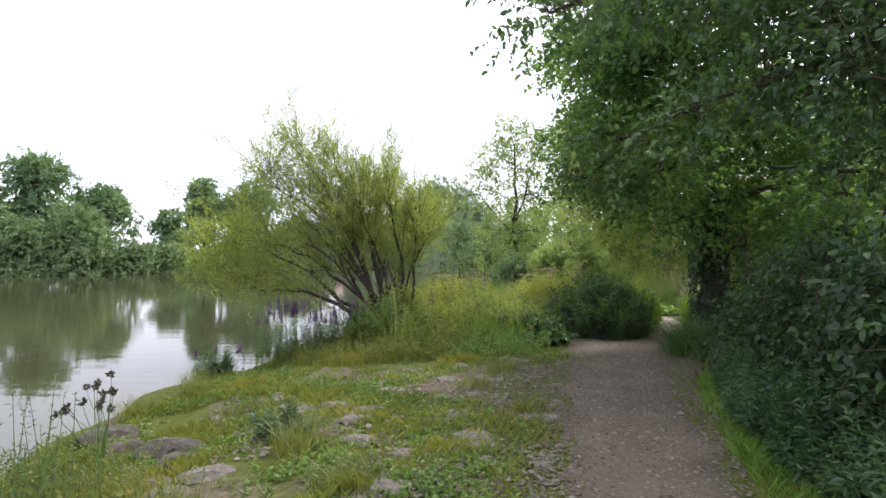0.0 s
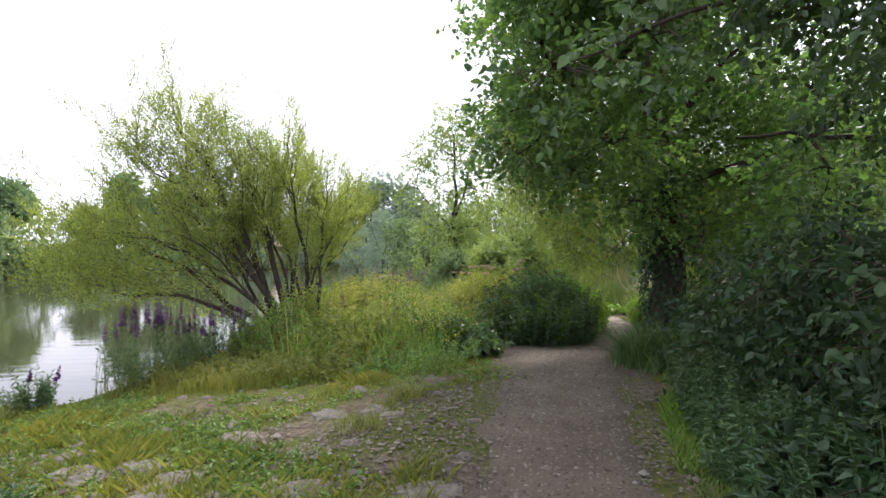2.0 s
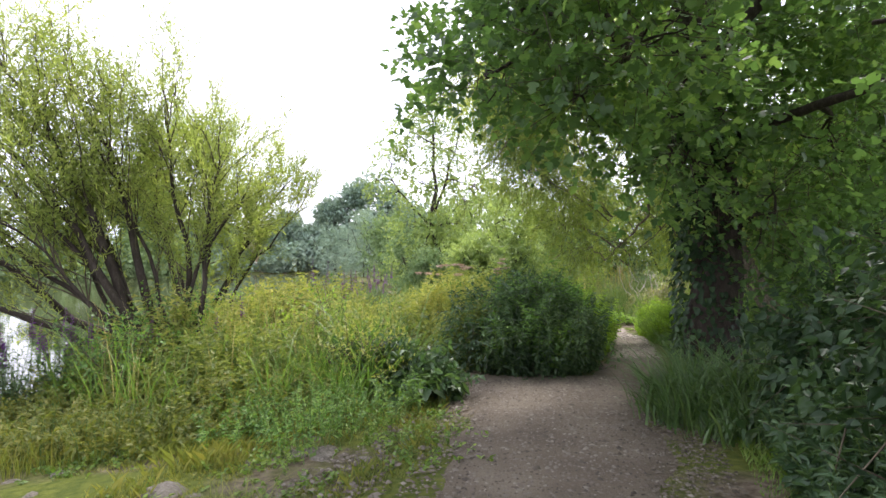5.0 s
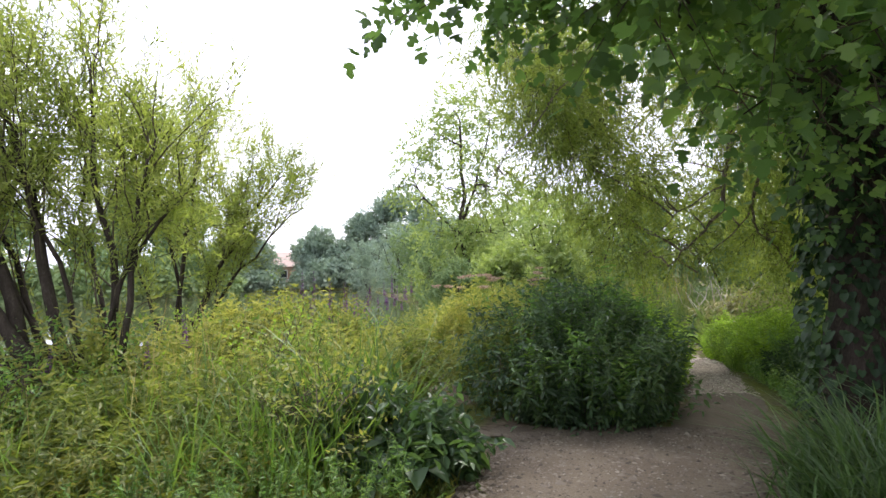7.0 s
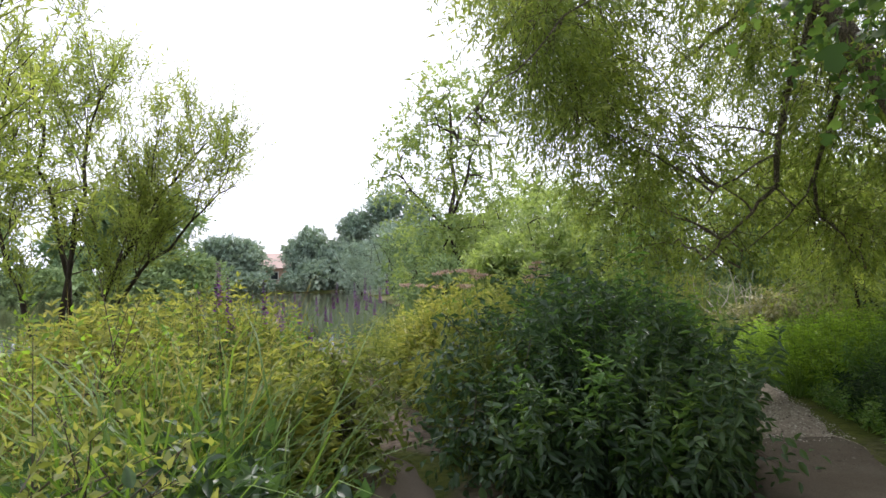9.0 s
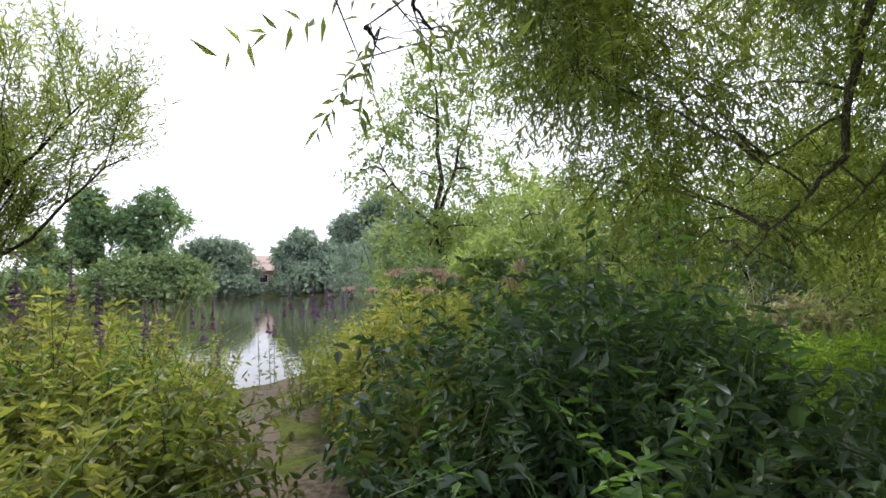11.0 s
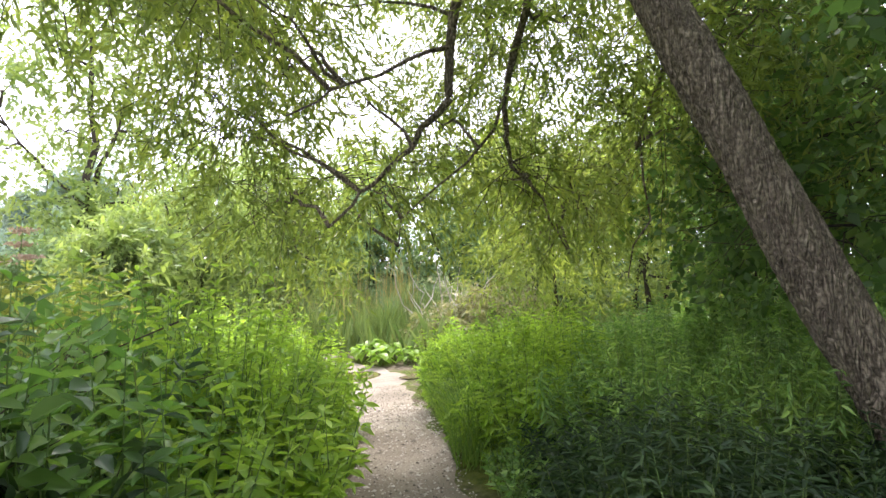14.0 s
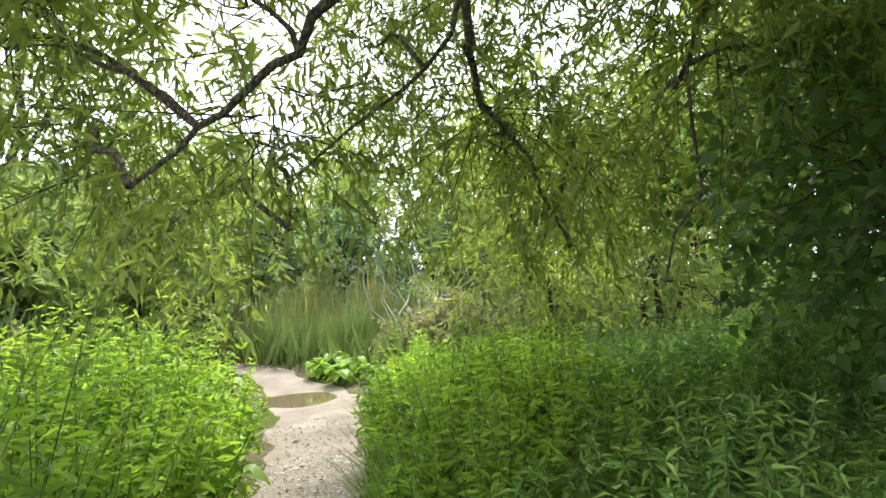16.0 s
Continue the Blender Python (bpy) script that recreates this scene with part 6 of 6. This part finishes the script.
for w in range(5):
    t0 = rng_i.uniform(0, 6.28)
    zz = np.linspace(0, 3.2, 14)
    tw_ = t0 + 0.5 * np.sin(zz * 1.7 + w)
    rr = 0.37 - 0.045 * zz + 0.01
    part("ivy_stem", tubes_mesh("ivy_stem", [(np.stack([rr * np.cos(tw_) - 0.085 * zz, rr * np.sin(tw_) - 0.04 * zz, zz], -1), np.full(14, 0.014))], 5), TWIG, iv)


def flat_flower(seed, x, y, h):
    """A tall plant with flat pale pink flower heads."""
    rng = np.random.default_rng(seed)
    root = new("hemp_agrimony")
    root.location = (x, y, float(ground_z(x, y)) - 0.02)
    tagged(root, "tall herb with flat pale pink flower heads", "flower", "pale pink flowers")
    for s in range(4):
        e = np.array((rng.normal(0, 0.18), rng.normal(0, 0.18), h * rng.uniform(0.88, 1.05)))
        st = part("stalk", tubes_mesh("stalk", [limb(rng, (rng.normal(0, 0.05), rng.normal(0, 0.05), 0), e, 0.007, 0.004, 6, 0.06)], 4), STEM, root)
        n = 90
        p = e + np.stack([rng.normal(0, 0.04, n), rng.normal(0, 0.04, n), rng.normal(0, 0.008, n)], -1)
        tagged(part("flower_head", leaves_mesh("flower_head", OVATE, p, unit(rng.normal(size=(n, 3)) + np.array((0, 0, 1.0))), rng.normal(size=(n, 3)), np.full(n, 0.03), np.full(n, 0.02)), PINK, st), kind="stuff")
    n = 70
    p = np.stack([rng.normal(0, 0.1, n), rng.normal(0, 0.1, n), rng.uniform(0.2, 0.85, n) * h], -1)
    part("foliage", leaves_mesh("foliage", LANCE, p, unit(rng.normal(size=(n, 3))), np.array((0, 0, 1.0)) + rng.normal(0, 0.4, (n, 3)), np.full(n, 0.11), np.full(n, 0.03)), NETTLE, root)
    return root


for n, (x, y, h) in enumerate([(3.3, 17.4, 1.65), (3.6, 17.8, 1.7), (3.0, 17.9, 1.6), (4.3, 18.0, 1.7), (4.6, 18.4, 1.75)]):
    flat_flower(520 + n, x, y, h)

# ---- mixed growth that breaks up the meadow ----
stand("green_herbs", "leafy green herbs in front of the golden meadow", "herbs", 60, [(-2.3, 12.0), (-0.5, 11.2), (1.3, 11.5), (1.7, 12.6), (1.0, 13.3), (-1.5, 13.1)], 480, 0.75, 13, (0.09, 0.032), MIXED, DROOP, 3, 0.16, edge=0.5, splay=0.3)
for n in range(16):
    x, y = zrng.uniform(-1.6, 1.8), zrng.uniform(11.8, 17.2)
    if x < curve_at(((11, -1.5), (13, -2), (18, -0.8)), y) or x > curve_at(((11, 1.6), (13, 2.0), (15, 1.8), (18, 0.9)), y):
        continue
    mat = (NETTLE, LUSH, MEADOW, GRASS)[n % 4]
    bush(540 + n, x, y, [(zrng.normal(0, 0.2), zrng.normal(0, 0.2), zrng.uniform(0.35, 1.0), *zrng.uniform(0.22, 0.4, 3)) for _ in range(5)], 200, "leafy herb clump in the golden meadow", mat, (0.058, 0.024), LANCE, name="herb_clump", group="meadow clumps", droop=0.1)
stand("meadow_nettles", "green nettles and dead-nettles below the golden meadow", "herbs", 62, [(-1.6, 12.6), (-0.4, 11.9), (1.3, 11.9), (2.0, 12.7), (1.9, 13.8), (0.2, 13.6), (-1.2, 13.5)], 330, 0.95, 14, (0.1, 0.042), MIXED, DROOP, 2, 0.14, 0.12, -0.15, edge=0.5, splay=0.25)
grass("arching_blades", "arching broad green blades beside the fork", 55, [(0.9, 11.9), (1.8, 11.9), (2.2, 12.7), (1.3, 13.1)], 260, 0.8, 0.02, LONG_GRASS, None, 1.1)
grass("meadow_blades", "broad green blades among the meadow herbs", 61, [(-2.2, 12.2), (-0.6, 11.0), (1.6, 11.6), (2.0, 13.6), (1.2, 17), (-0.8, 17.6), (-1.6, 15)], 1500, 1.0, 0.016, LONG_GRASS, None, 0.6)
stand("bright_nettles", "bright broad-leaved nettles on the bush's sunny flank", "herbs", 59, [(4.5, 14.3), (4.95, 14.3), (5.25, 14.9), (5.6, 15.6), (5.0, 15.7), (4.6, 14.8)], 110, 1.45, 15, (0.125, 0.052), NETTLE, DROOP, 2, 0.1, 0.15, -0.2)
herbs("path_edge_herbs", "low bright herbs along the mud path's edge", "herbs", 58, on_ground(in_polygon(zrng, [(6.4, 13.2), (6.55, 14.0), (7.05, 15.1), (7.5, 16.4), (7.9, 17.2), (8.1, 16.8), (7.5, 15.2), (7.0, 13.4)], 420)), 0.28, 18, (0.075, 0.032), NETTLE, LANCE, 0.3)
herbs("path_edge_herbs", "low leafy herbs on the mud path's other edge", "herbs", 57, on_ground(in_polygon(zrng, [(4.9, 13.75), (5.6, 14.9), (6.3, 16.4), (6.9, 18.0), (6.6, 18.2), (5.9, 16.6), (5.3, 15.2), (4.6, 14.0)], 420)), 0.3, 18, (0.075, 0.032), LUSH, LANCE, 0.3)
herbs("near_weeds", "yellow-green weeds crowding the near bank", "herbs", 56, on_ground(in_polygon(zrng, [(-4.4, 3.0), (-4.0, 5.0), (-3.0, 4.9), (-1.7, 3.4), (-1.5, 2.4), (-3.2, 2.0)], 220)), 0.42, 20, (0.06, 0.026), GRASS, LANCE, 0.3)
